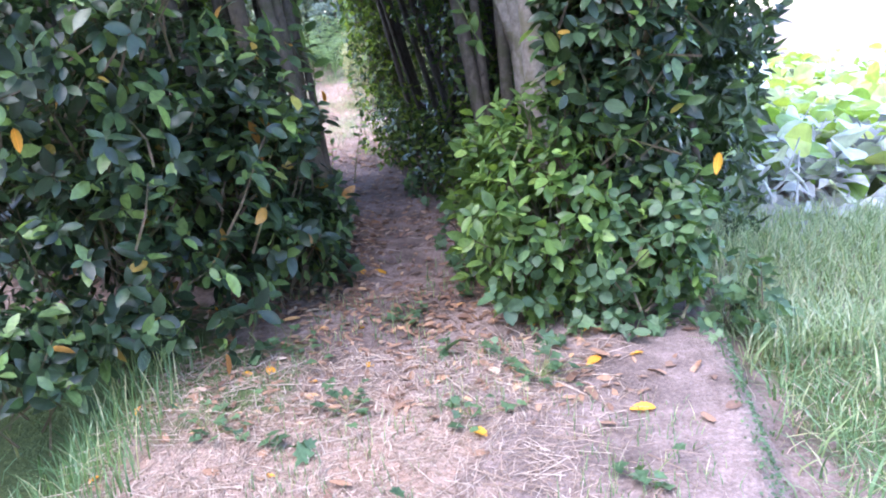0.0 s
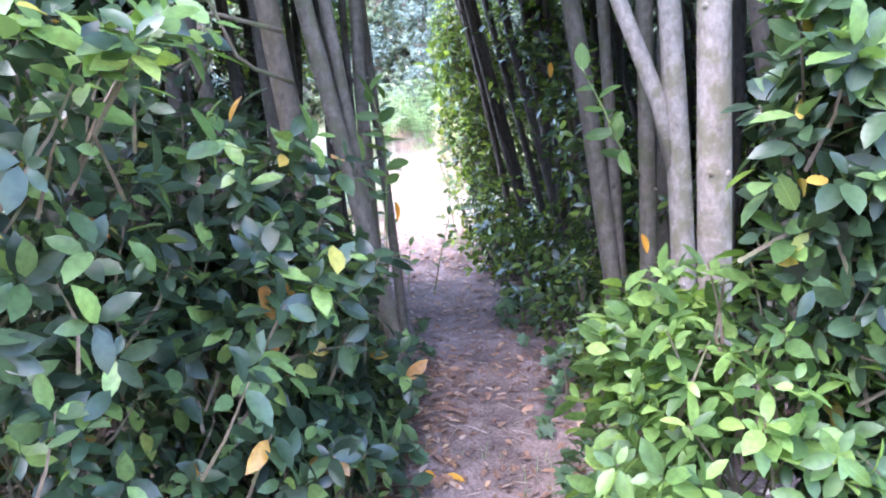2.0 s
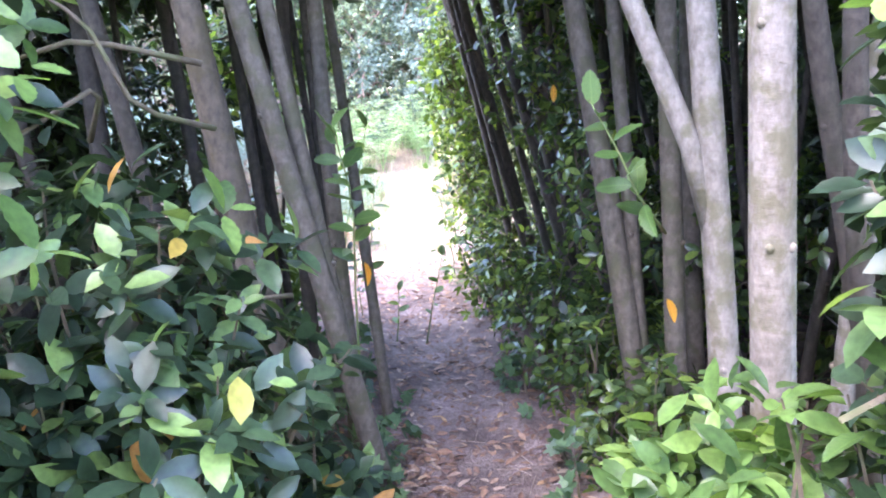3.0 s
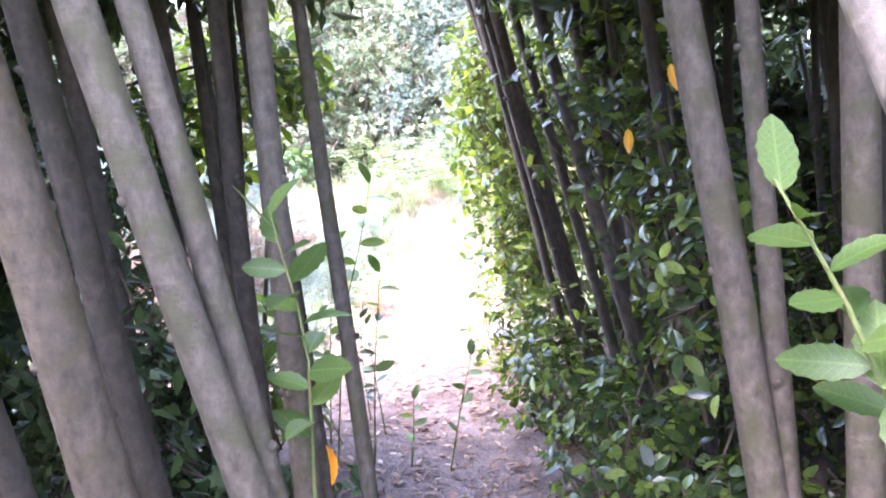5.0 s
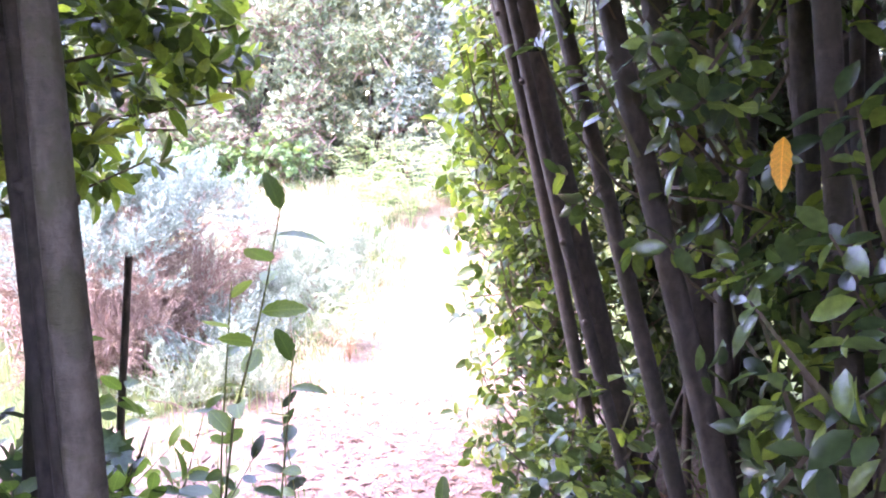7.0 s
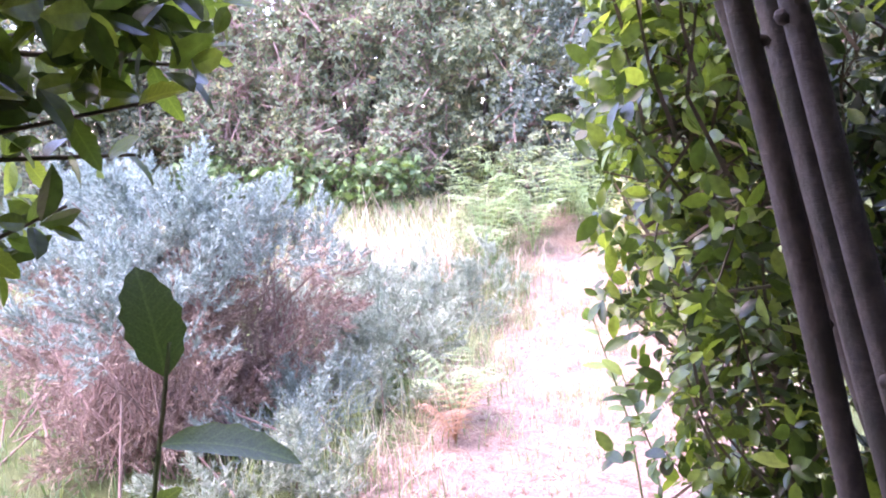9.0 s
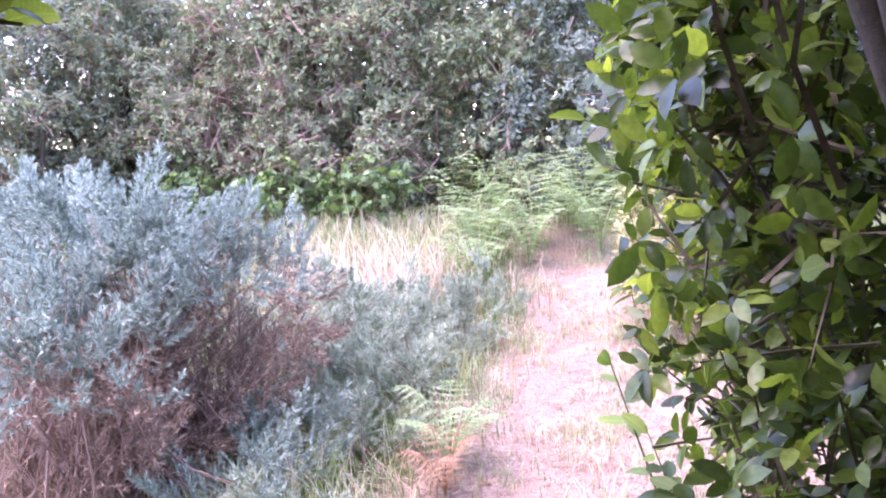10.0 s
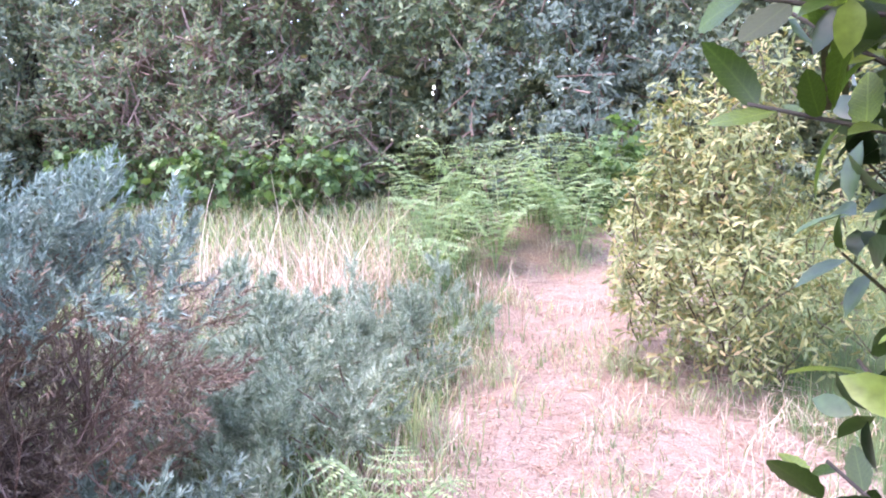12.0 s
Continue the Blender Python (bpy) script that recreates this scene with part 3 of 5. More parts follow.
# dense dark foliage added on the thicket's outer sides to keep light out
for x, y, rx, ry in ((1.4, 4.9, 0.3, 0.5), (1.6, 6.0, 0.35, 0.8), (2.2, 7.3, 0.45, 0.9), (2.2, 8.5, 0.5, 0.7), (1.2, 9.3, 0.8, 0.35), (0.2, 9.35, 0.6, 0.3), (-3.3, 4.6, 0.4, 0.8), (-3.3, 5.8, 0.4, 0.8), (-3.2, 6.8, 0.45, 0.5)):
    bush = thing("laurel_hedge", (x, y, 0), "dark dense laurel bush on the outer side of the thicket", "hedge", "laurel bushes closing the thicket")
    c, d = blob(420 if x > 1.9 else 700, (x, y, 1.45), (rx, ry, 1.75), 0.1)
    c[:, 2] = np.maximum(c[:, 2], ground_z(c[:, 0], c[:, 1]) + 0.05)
    part("foliage", scattered(LEAF_FLAT, *rosettes(c, d + np.array([0, 0, 0.4]) + rng.normal(size=d.shape) * 0.4, 6, 0.17)), SHADED, bush, kind="stuff")
    foot = np.stack([x + rng.normal(size=20) * 0.15, y + rng.normal(size=20) * 0.3, np.full(20, -0.03)], 1)
    part("brushwood", stems(c[:20] + np.array([0, 0, 0.3]), foot, 0.012, 5), BARK_DARK, bush, kind="stuff")

# ---- shrubs beside the path ----
shrub("laurel_shrub", "dense laurel shrub with dark glossy leaves overhanging the ditch", (-1.7, 3.5, 0),
      [(380, (-1.5, 3.3, 0.6), (0.75, 0.55, 0.7), 0.25), (380, (-1.75, 3.2, 1.45), (0.85, 0.6, 0.75), 0.25), (220, (-0.95, 3.75, 0.45), (0.4, 0.4, 0.25), 0.3), (300, (-1.1, 3.6, 1.0), (0.5, 0.35, 0.25), 0.2), (160, (-2.4, 2.9, 0.8), (0.6, 0.6, 0.9), 0.25), (130, (-1.9, 3.6, 2.1), (0.9, 0.6, 0.6), 0.2), (120, (-1.9, 2.75, 0.3), (0.6, 0.3, 0.2), 0.3), (150, (-1.05, 4.0, 0.8), (0.4, 0.32, 0.62), 0.3), (60, (-0.75, 4.15, 0.4), (0.25, 0.25, 0.4), 0.3), (110, (-1.2, 3.8, 1.2), (0.5, 0.3, 0.5), 0.2)],
      LAUREL, 0.102, 6, 300, lambda p: (p[:, 0] > -2.2) & (p[:, 1] < 3.5), gap=0.3, tips=100)
shrub("laurel_shrub", "low laurel shrub with fresh bright green leaves", (0.55, 3.4, 0),
      [(300, (0.5, 3.45, 0.5), (0.48, 0.35, 0.62), 0.4), (110, (0.2, 3.65, 0.5), (0.3, 0.3, 0.55), 0.3), (70, (0.9, 3.35, 0.35), (0.35, 0.25, 0.45), 0.3), (90, (0.3, 3.75, 0.75), (0.26, 0.25, 0.32), 0.3)],
      FRESH, 0.094, 6, 290, lambda p: p[:, 1] < 3.5, gap=0.26)
shrub("laurel_shrub", "tall laurel shrub with dark leaves at the edge of the grass", (1.1, 3.5, 0),
      [(210, (0.9, 3.55, 0.55), (0.3, 0.35, 0.6), 0.3), (230, (0.8, 3.45, 1.4), (0.36, 0.33, 0.75), 0.4), (110, (0.75, 3.4, 1.6), (0.35, 0.3, 0.45), 0.4), (110, (1.1, 3.7, 2.1), (0.55, 0.5, 0.4), 0.4), (70, (0.6, 3.38, 1.35), (0.26, 0.2, 0.6), 0.2)],
      LAUREL, 0.1, 6, 290, lambda p: p[:, 1] < 3.5, tips=45)
shrub("ivy_undergrowth", "ivy and bramble leaves round the feet of the trunks", (-1.1, 4.6, 0),
      [(90, (-0.95, 4.2, 0.25), (0.35, 0.45, 0.45), 0.2), (110, (-1.15, 5.0, 0.22), (0.45, 0.6, 0.4), 0.2), (110, (-1.45, 5.9, 0.2), (0.45, 0.6, 0.4), 0.2), (140, (-2.0, 5.0, 0.3), (0.6, 1.2, 0.6), 0.2), (90, (-2.2, 6.6, 0.4), (0.6, 0.7, 0.7), 0.2)],
      IVY, 0.085, 5, 240, lambda p: p[:, 0] > -1.35, shape=IVY_LEAF, gap=0.36, category="undergrowth")
shrub("ivy_undergrowth", "ivy and bramble leaves creeping over the path edge", (0.9, 3.1, 0),
      [(70, (0.8, 3.15, 0.05), (0.5, 0.25, 0.22), 0.2), (40, (1.25, 3.3, 0.1), (0.3, 0.3, 0.3), 0.2), (26, (0.05, 3.0, 0.0), (0.28, 0.16, 0.14), 0.0), (14, (-0.9, 2.9, 0.0), (0.3, 0.2, 0.14), 0.0), (26, (-0.5, 3.3, 0.0), (0.5, 0.4, 0.09), 0.0), (24, (0.2, 2.5, 0.0), (0.6, 0.5, 0.08), 0.0), (18, (-0.7, 2.3, 0.0), (0.5, 0.4, 0.08), 0.0)],
      IVY, 0.07, 5, 60, lambda p: p[:, 0] > 0.6, shape=IVY_LEAF, category="undergrowth", gap=0.0)
shrub("ivy_undergrowth", "low ivy and weeds along both edges of the path", (-0.2, 4.6, 0),
      [(50, (0.05, 4.0, 0.05), (0.2, 0.5, 0.24), 0.1), (60, (-0.02, 5.0, 0.05), (0.2, 0.6, 0.28), 0.1), (50, (-0.3, 6.2, 0.05), (0.18, 0.6, 0.25), 0.1), (50, (-0.76, 4.5, 0.1), (0.18, 0.5, 0.28), 0.1), (40, (-0.85, 5.3, 0.1), (0.15, 0.4, 0.25), 0.1)],
      IVY, 0.07, 5, shape=IVY_LEAF, gap=0.22, category="undergrowth")
shrub("bramble_bush", "mid-green bramble leaves growing through the low laurel shrub", (0.75, 3.3, 0),
      [(90, (0.75, 3.25, 0.35), (0.4, 0.25, 0.4), 0.4), (60, (1.0, 3.3, 0.45), (0.25, 0.25, 0.45), 0.4), (30, (0.3, 3.3, 0.25), (0.3, 0.2, 0.3), 0.4)],
      IVY, 0.075, 5, shape=LEAF_ROUND, category="bush")
# dark leaf colour stands in for the shade inside the mouth laurel
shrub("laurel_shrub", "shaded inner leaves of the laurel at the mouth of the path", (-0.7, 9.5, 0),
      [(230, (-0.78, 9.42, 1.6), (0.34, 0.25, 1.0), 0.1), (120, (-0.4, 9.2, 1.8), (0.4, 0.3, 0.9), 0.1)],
      SHADED, 0.085, 6, shape=LEAF_MID, gap=0.4)
shrub("laurel_shrub", "leafy laurel shoots round the foot of the thin trunks", (-1.75, 6.7, 0),
      [(26, (-1.7, 6.55, 0.55), (0.28, 0.3, 0.5), 0.2), (24, (-1.95, 6.9, 0.6), (0.3, 0.3, 0.5), 0.2)],
      SHOOT, 0.11, 6, 200, lambda p: p[:, 0] > -2.4, gap=0.4)
shrub("laurel_hedge", "laurel undergrowth with small glossy leaves along the path", (0.1, 6.5, 0),
      [(200, (0.4, 4.9, 0.2), (0.4, 0.6, 0.45), 0.2), (260, (0.3, 5.6, 0.25), (0.5, 0.8, 0.5), 0.2), (320, (0.0, 6.5, 0.3), (0.5, 0.8, 0.55), 0.2), (360, (-0.4, 7.5, 0.3), (0.5, 0.75, 0.6), 0.2), (160, (0.15, 6.3, 1.3), (0.3, 0.8, 0.6), 0.2), (140, (-0.1, 7.1, 1.9), (0.4, 0.7, 0.6), 0.2), (300, (0.9, 6.6, 0.9), (0.7, 1.2, 0.9), 0.2)],
      HEDGE, 0.078, 6, 290, lambda p: p[:, 0] < path_x(p[:, 1]) + 0.75, category="hedge", gap=0.36)
# brighter leaf copy paints the sunlight on the outer side
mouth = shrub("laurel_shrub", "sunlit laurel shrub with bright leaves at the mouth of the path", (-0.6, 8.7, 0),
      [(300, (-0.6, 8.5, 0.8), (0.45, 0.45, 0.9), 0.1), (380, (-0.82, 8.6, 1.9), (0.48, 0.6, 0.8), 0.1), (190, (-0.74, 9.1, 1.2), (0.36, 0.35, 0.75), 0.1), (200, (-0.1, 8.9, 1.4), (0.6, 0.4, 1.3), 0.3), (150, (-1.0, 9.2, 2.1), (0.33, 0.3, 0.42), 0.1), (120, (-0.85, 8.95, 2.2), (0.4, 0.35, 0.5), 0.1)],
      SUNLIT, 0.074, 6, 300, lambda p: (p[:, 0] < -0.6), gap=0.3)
# hedge in the darkened leaf colour, a painted dark backing
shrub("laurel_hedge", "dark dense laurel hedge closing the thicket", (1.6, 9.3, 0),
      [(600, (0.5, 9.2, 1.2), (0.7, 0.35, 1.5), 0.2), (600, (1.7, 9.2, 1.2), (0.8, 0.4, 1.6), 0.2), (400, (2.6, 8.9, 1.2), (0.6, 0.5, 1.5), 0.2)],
      SHADED, 0.12, 6, shape=LEAF_FLAT, stem_share=0.1, category="hedge")
# undergrowth takes the darkened leaf, so its shade is partly painted
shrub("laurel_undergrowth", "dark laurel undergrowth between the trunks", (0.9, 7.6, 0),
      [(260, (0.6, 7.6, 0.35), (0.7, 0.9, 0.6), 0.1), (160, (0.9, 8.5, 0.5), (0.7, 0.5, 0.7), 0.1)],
      SHADED, 0.1, 6, shape=LEAF_LOW, category="undergrowth")
# same darkened leaf colour deepens the shade behind the left trunks
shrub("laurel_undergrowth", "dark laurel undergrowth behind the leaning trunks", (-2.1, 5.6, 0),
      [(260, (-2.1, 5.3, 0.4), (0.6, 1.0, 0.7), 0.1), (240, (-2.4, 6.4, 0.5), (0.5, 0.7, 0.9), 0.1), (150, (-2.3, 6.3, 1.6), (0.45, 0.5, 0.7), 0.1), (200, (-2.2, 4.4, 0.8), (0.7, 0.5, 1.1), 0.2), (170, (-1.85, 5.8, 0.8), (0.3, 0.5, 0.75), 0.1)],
      SHADED, 0.1, 6, shape=LEAF_LOW, category="undergrowth")


# ---- shoots, boughs and single leaves ----
FINE_MESH = {}


def fine_leaf(material, k):
    key = (material.name, k % 4)
    if key not in FINE_MESH:
        FINE_MESH[key] = leaf_mesh(LEAF_FINE[k % 4], material)
    return FINE_MESH[key]


def line_at(line, s):
    line = np.asarray(line, float)
    k = np.linspace(0, 1, len(line))
    return np.array([np.interp(s, k, line[:, i]) for i in range(3)])


def shoot(parent, line, thick, leaves, length, material=None, start=0.3, stalk=None, droop=0.0, name="stalk"):
    """A stalk with leaves set spirally along it, each a piece of its own."""
    k = np.linspace(0, 1, 9)
    pts = np.array([line_at(line, v) for v in k])
    ob = part(name, tube(pts, thick * np.linspace(1, 0.4, 9), 6, 0.05), stalk or STALK, parent, soft=True)
    base = np.array(parent.location)
    if parent.parent:
        base = base + np.array(parent.parent.location)
    for i in range(leaves):
        s = start + (1 - start) * (i + 0.5) / leaves
        at = line_at(line, s)
        along = unit(line_at(line, min(1, s + 0.05)) - line_at(line, s - 0.1))
        ref = unit(np.cross(along, np.array([0.3, 0.2, 1.0])))
        other = np.cross(along, ref)
        a = 2.4 * i + rng.uniform(-0.4, 0.4)
        d = unit(np.cos(a) * ref + np.sin(a) * other + along * (0.35 + 0.9 * (s > 0.9)) + np.array([0, 0, -droop]))
        r = turned(d[None], (along * 0.4 + np.array([0, -0.55, 0.6]) + rng.normal(size=3) * 0.35)[None])[0]
        leaf = new("leaf", fine_leaf(material or FRESH, i))
        leaf.parent = ob
        leaf.matrix_basis = Matrix.Translation(at - base) @ Matrix(r.tolist()).to_4x4() @ Matrix.Scale(length * rng.uniform(0.7, 1.15), 4)
    return ob


def sapling(label, line, leaves, length, thick=0.005, material=None, start=0.3):
    line = np.asarray(line, float)
    line[0][2] = ground_z(line[0][0], line[0][1]) - 0.01
    top = thing("laurel_sapling", tuple(line[0]), label, "sapling", "saplings beside the path")
    shoot(top, line, thick, leaves, length, material, start)
    return top


sapling("thin laurel sapling with a few leaves beside the glade", [(-1.3, 6.9, 0), (-1.27, 6.9, 0.6), (-1.21, 6.9, 1.13)], 9, 0.1)
sapling("thin laurel sapling with a few leaves beside the glade", [(-1.48, 6.85, 0), (-1.42, 6.9, 0.85), (-1.3, 6.9, 1.25), (-1.23, 6.9, 1.56)], 9, 0.12)
sapling("short laurel sapling at the path edge", [(-1.12, 6.95, 0), (-1.1, 6.95, 0.25), (-1.09, 6.95, 0.45)], 6, 0.08)
sapling("short laurel sapling at the path edge", [(-0.92, 6.95, 0), (-0.86, 6.95, 0.35), (-0.78, 6.95, 0.7)], 6, 0.09)
sapling("thin laurel sapling with a yellow-green tip", [(-1.62, 7.15, 0), (-1.57, 7.12, 0.7), (-1.5, 7.1, 1.27)], 8, 0.1)
sapling("laurel sapling with large leaves before the trunks", [(-0.86, 4.98, 0), (-0.86, 4.98, 0.9), (-0.84, 4.96, 1.3), (-0.9, 4.94, 1.6)], 16, 0.135, 0.006, SHOOT, start=0.45)
sapling("laurel sapling with bright leaves beside the hedge", [(-1.02, 9.42, 0), (-1.1, 9.36, 0.6), (-1.24, 9.3, 1.06)], 10, 0.11, 0.006)
sapling("laurel sapling with bright leaves beside the hedge", [(-0.92, 9.35, 0), (-1.0, 9.3, 0.5), (-1.12, 9.25, 0.85)], 9, 0.1, 0.005)
for k in range(16):
    x, y = rng.uniform((-2.3, 6.6), (-1.35, 7.6))
    h = rng.uniform(0.35, 0.9)
    sapling("leafy laurel seedling at the foot of the trunks", [(x, y, 0), (x + rng.normal() * 0.05, y, h * 0.5), (x + rng.normal() * 0.1, y, h)], 8, 0.085, 0.004, LAUREL if k % 2 else FRESH)
stake = thing("dead_stake", (-1.96, 7.1, 0), "black dead stick standing upright", "stick")
part("stick", tube([(-1.97, 7.1, -0.05), (-1.93, 7.1, 0.76), (-1.86, 7.1, 1.34)], [0.016, 0.014, 0.012], 7, 0.12), BARK_DARK, stake)
part("twig", tube([(-1.94, 7.1, 0.5), (-1.87, 7.08, 0.62), (-1.8, 7.07, 0.78)], [0.007, 0.006, 0.003], 6, 0.1), BARK_DARK, stake)
part("twig", tube([(-1.95, 7.1, 0.3), (-2.03, 7.12, 0.42), (-2.08, 7.12, 0.6)], [0.006, 0.005, 0.003], 6, 0.1), BARK_DARK, stake)

# a near shoot from the spotted trunk, with large leaves
shoot(right_mid, [(0.3, 4.75, 1.2), (0.18, 4.5, 1.36), (0.12, 4.5, 1.5), (0.03, 4.5, 1.66)], 0.006, 11, 0.12, SHOOT, start=0.15, name="shoot")
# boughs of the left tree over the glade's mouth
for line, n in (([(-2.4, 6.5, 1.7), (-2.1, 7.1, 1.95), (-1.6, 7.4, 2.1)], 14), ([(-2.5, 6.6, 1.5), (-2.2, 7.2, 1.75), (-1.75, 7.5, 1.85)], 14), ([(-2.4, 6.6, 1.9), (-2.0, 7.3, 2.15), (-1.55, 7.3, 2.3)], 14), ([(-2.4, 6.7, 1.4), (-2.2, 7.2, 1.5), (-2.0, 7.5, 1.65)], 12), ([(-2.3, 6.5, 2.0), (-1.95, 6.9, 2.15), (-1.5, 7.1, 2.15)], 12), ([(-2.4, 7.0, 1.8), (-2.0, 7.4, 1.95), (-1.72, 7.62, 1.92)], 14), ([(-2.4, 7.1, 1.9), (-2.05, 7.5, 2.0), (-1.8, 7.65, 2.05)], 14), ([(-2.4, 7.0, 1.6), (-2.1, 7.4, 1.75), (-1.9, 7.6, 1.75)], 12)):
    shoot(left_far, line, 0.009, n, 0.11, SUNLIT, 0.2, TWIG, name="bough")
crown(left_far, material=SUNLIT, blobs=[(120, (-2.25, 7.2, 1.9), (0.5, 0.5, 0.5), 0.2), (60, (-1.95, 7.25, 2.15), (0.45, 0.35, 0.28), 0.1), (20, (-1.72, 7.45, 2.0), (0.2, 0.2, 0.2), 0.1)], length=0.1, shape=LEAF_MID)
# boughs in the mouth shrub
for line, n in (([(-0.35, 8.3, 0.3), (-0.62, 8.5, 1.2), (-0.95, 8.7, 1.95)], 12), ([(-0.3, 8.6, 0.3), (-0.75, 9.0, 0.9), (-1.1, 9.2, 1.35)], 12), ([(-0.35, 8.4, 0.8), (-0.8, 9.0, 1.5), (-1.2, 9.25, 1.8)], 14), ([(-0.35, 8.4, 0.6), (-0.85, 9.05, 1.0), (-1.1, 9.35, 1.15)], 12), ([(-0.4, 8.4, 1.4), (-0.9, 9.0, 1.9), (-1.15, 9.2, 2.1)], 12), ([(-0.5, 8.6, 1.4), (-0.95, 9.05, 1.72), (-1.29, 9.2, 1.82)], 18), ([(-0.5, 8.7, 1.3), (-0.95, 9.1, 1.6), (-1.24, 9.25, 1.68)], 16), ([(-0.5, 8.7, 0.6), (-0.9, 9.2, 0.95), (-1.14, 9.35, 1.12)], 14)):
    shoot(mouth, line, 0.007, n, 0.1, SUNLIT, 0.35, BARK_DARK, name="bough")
# bare boughs before the left trunks
for line in ([(-1.02, 4.18, 1.62), (-1.12, 3.95, 1.68), (-1.2, 3.9, 1.9), (-1.35, 3.85, 2.0)], [(-1.05, 4.2, 1.8), (-1.25, 3.95, 1.86), (-1.45, 3.9, 1.8), (-1.7, 3.8, 1.85)], [(-1.35, 4.1, 1.6), (-1.2, 3.95, 1.75), (-1.4, 3.8, 1.6), (-1.7, 3.8, 1.55)], [(-0.95, 4.5, 1.05), (-1.05, 4.25, 1.1), (-1.2, 4.1, 1.05)]):
    shoot(left_near, line, 0.009, 0, 0.1, stalk=TWIG, name="bough")
# yellowed leaves still hanging
for x, y, z, parent in ((-0.06, 6.35, 1.73, right_far), (0.05, 5.96, 1.93, right_mid), (-0.8, 4.92, 1.07, left_near), (1.11, 3.1, 0.85, right_near), (-1.58, 2.75, 1.16, left_near), (0.35, 5.0, 0.9, right_mid)):
    base = np.array(parent.location)
    leaf = new("leaf", fine_leaf(ORANGE, 3))
    leaf.parent = parent
    tagged(leaf, "yellow-orange withered leaf")
    leaf.matrix_basis = Matrix.Translation(Vector((x, y, z)) - parent.location) @ Euler((radians(-70), radians(rng.uniform(-30, 30)), radians(rng.uniform(-40, 40)))).to_matrix().to_4x4() @ Matrix.Scale(0.09, 4)

# ---- the glade beyond ----
def gorse(name, label, base, clumps, centre, radii, dead_below, spray_length=0.2, per=26, upright=0.5, green_material=None, lobes=()):
    """A spiny bush: woody stems, clumps of spined sprays, dead brown twigs inside and below."""
    top = thing(name, base, label, "gorse bush", "gorse bushes")
    b = np.array(base, float)
    cp, cd = (np.concatenate(both) for both in zip(*[blob(n, c, r, 0.6) for n, c, r in lobes or [(clumps, centre, radii)]]))
    keep = cp[:, 2] > ground_z(cp[:, 0], cp[:, 1]) + 0.08
    cp, cd = cp[keep], cd[keep]
    n = len(cp)
    stem_axis = unit(cd * np.array([1, 1, 0.6]) + np.array([0, 0, upright]) + rng.normal(size=cd.shape) * 0.3)
    reach = spray_length * rng.uniform(1.6, 3.0, n)
    along = rng.uniform(0, 1, (n * per, 1))
    around = unit(np.cross(np.repeat(stem_axis, per, 0), rng.normal(size=(n * per, 3))))
    p = np.repeat(cp, per, 0) + np.repeat(stem_axis * reach[:, None], per, 0) * (along - 0.45) + around * 0.02
    axis = unit(np.repeat(stem_axis, per, 0) * (0.35 + 0.8 * along) + around * (1.05 - 0.8 * along) + np.array([0, 0, 0.15]))
    green = p[:, 2] + rng.normal(size=len(p)) * 0.13 > dead_below
    for which, name2, material, spines, fat in ((green, "green_spray", green_material or GORSE, 44, 0.22), (~green, "dead_spray", GORSE_DEAD, 26, 0.16)):
        q, ax = p[which], axis[which]
        m = len(q)
        if not m:
            continue
        s = rng.uniform(0, 1, (m, spines, 1))
        long = (spray_length * (1.15 - 0.7 * along[which]) * rng.uniform(0.6, 1.2, (m, 1)))[:, None]
        out = unit(rng.normal(size=(m, spines, 3)))
        at = (q[:, None] + ax[:, None] * s * long).reshape(-1, 3)
        dirs = unit(out * (1.1 - 0.6 * s) + ax[:, None] * 0.9).reshape(-1, 3)
        spine = (np.array([(-fat / 2, 0, 0), (fat / 2, 0, 0), (0, 1, 0.06)]), np.array([(0, 1, 2)]))
        part(name2, scattered(spine, at, turned(dirs, unit(rng.normal(size=at.shape))), rng.uniform(0.02, 0.05, len(at))), material, top, kind="stuff")
    foot = b + rng.normal(size=cp.shape) * np.array([radii[0] * 0.4, radii[1] * 0.4, 0])
    foot[:, 2] = ground_z(foot[:, 0], foot[:, 1]) - 0.02
    part("wood", stems(cp, foot, 0.005, 5), DEADWOOD, top, kind="stuff")
    low = int(900 * radii[0])
    q, e = blob(low, (centre[0], centre[1], 0.4), (radii[0] * 0.85, radii[1] * 0.9, 0.5), 0.3)
    q = q[q[:, 2] > ground_z(q[:, 0], q[:, 1])]
    tips = q + np.array([0, 0, 0.25]) + rng.normal(size=q.shape) * 0.1
    if dead_below > 0.5:
        part("dead_brush", stems(tips, q, 0.0022, 3), DEADWOOD, top, kind="stuff")
    return top


gorse("gorse_bush", "tall grey-green gorse bush, brown and bare below", (-4.1, 10.3, 0.05), 0, (-4.2, 10.4, 0.9), (1.3, 1.1, 0.72), 1.05,
      lobes=[(62, (-4.95, 10.6, 0.95), (0.6, 0.7, 0.62)), (58, (-4.15, 10.25, 1.1), (0.5, 0.55, 0.62)), (50, (-3.5, 10.45, 0.85), (0.42, 0.5, 0.58)), (40, (-4.0, 9.85, 0.55), (0.6, 0.4, 0.5)), (30, (-5.4, 10.2, 0.7), (0.4, 0.5, 0.5))])
gorse("gorse_bush", "tall grey-green gorse bush with dead brown twigs", (-3.7, 9.5, 0.05), 60, (-3.85, 9.5, 0.6), (0.6, 0.55, 0.6), 0.8)
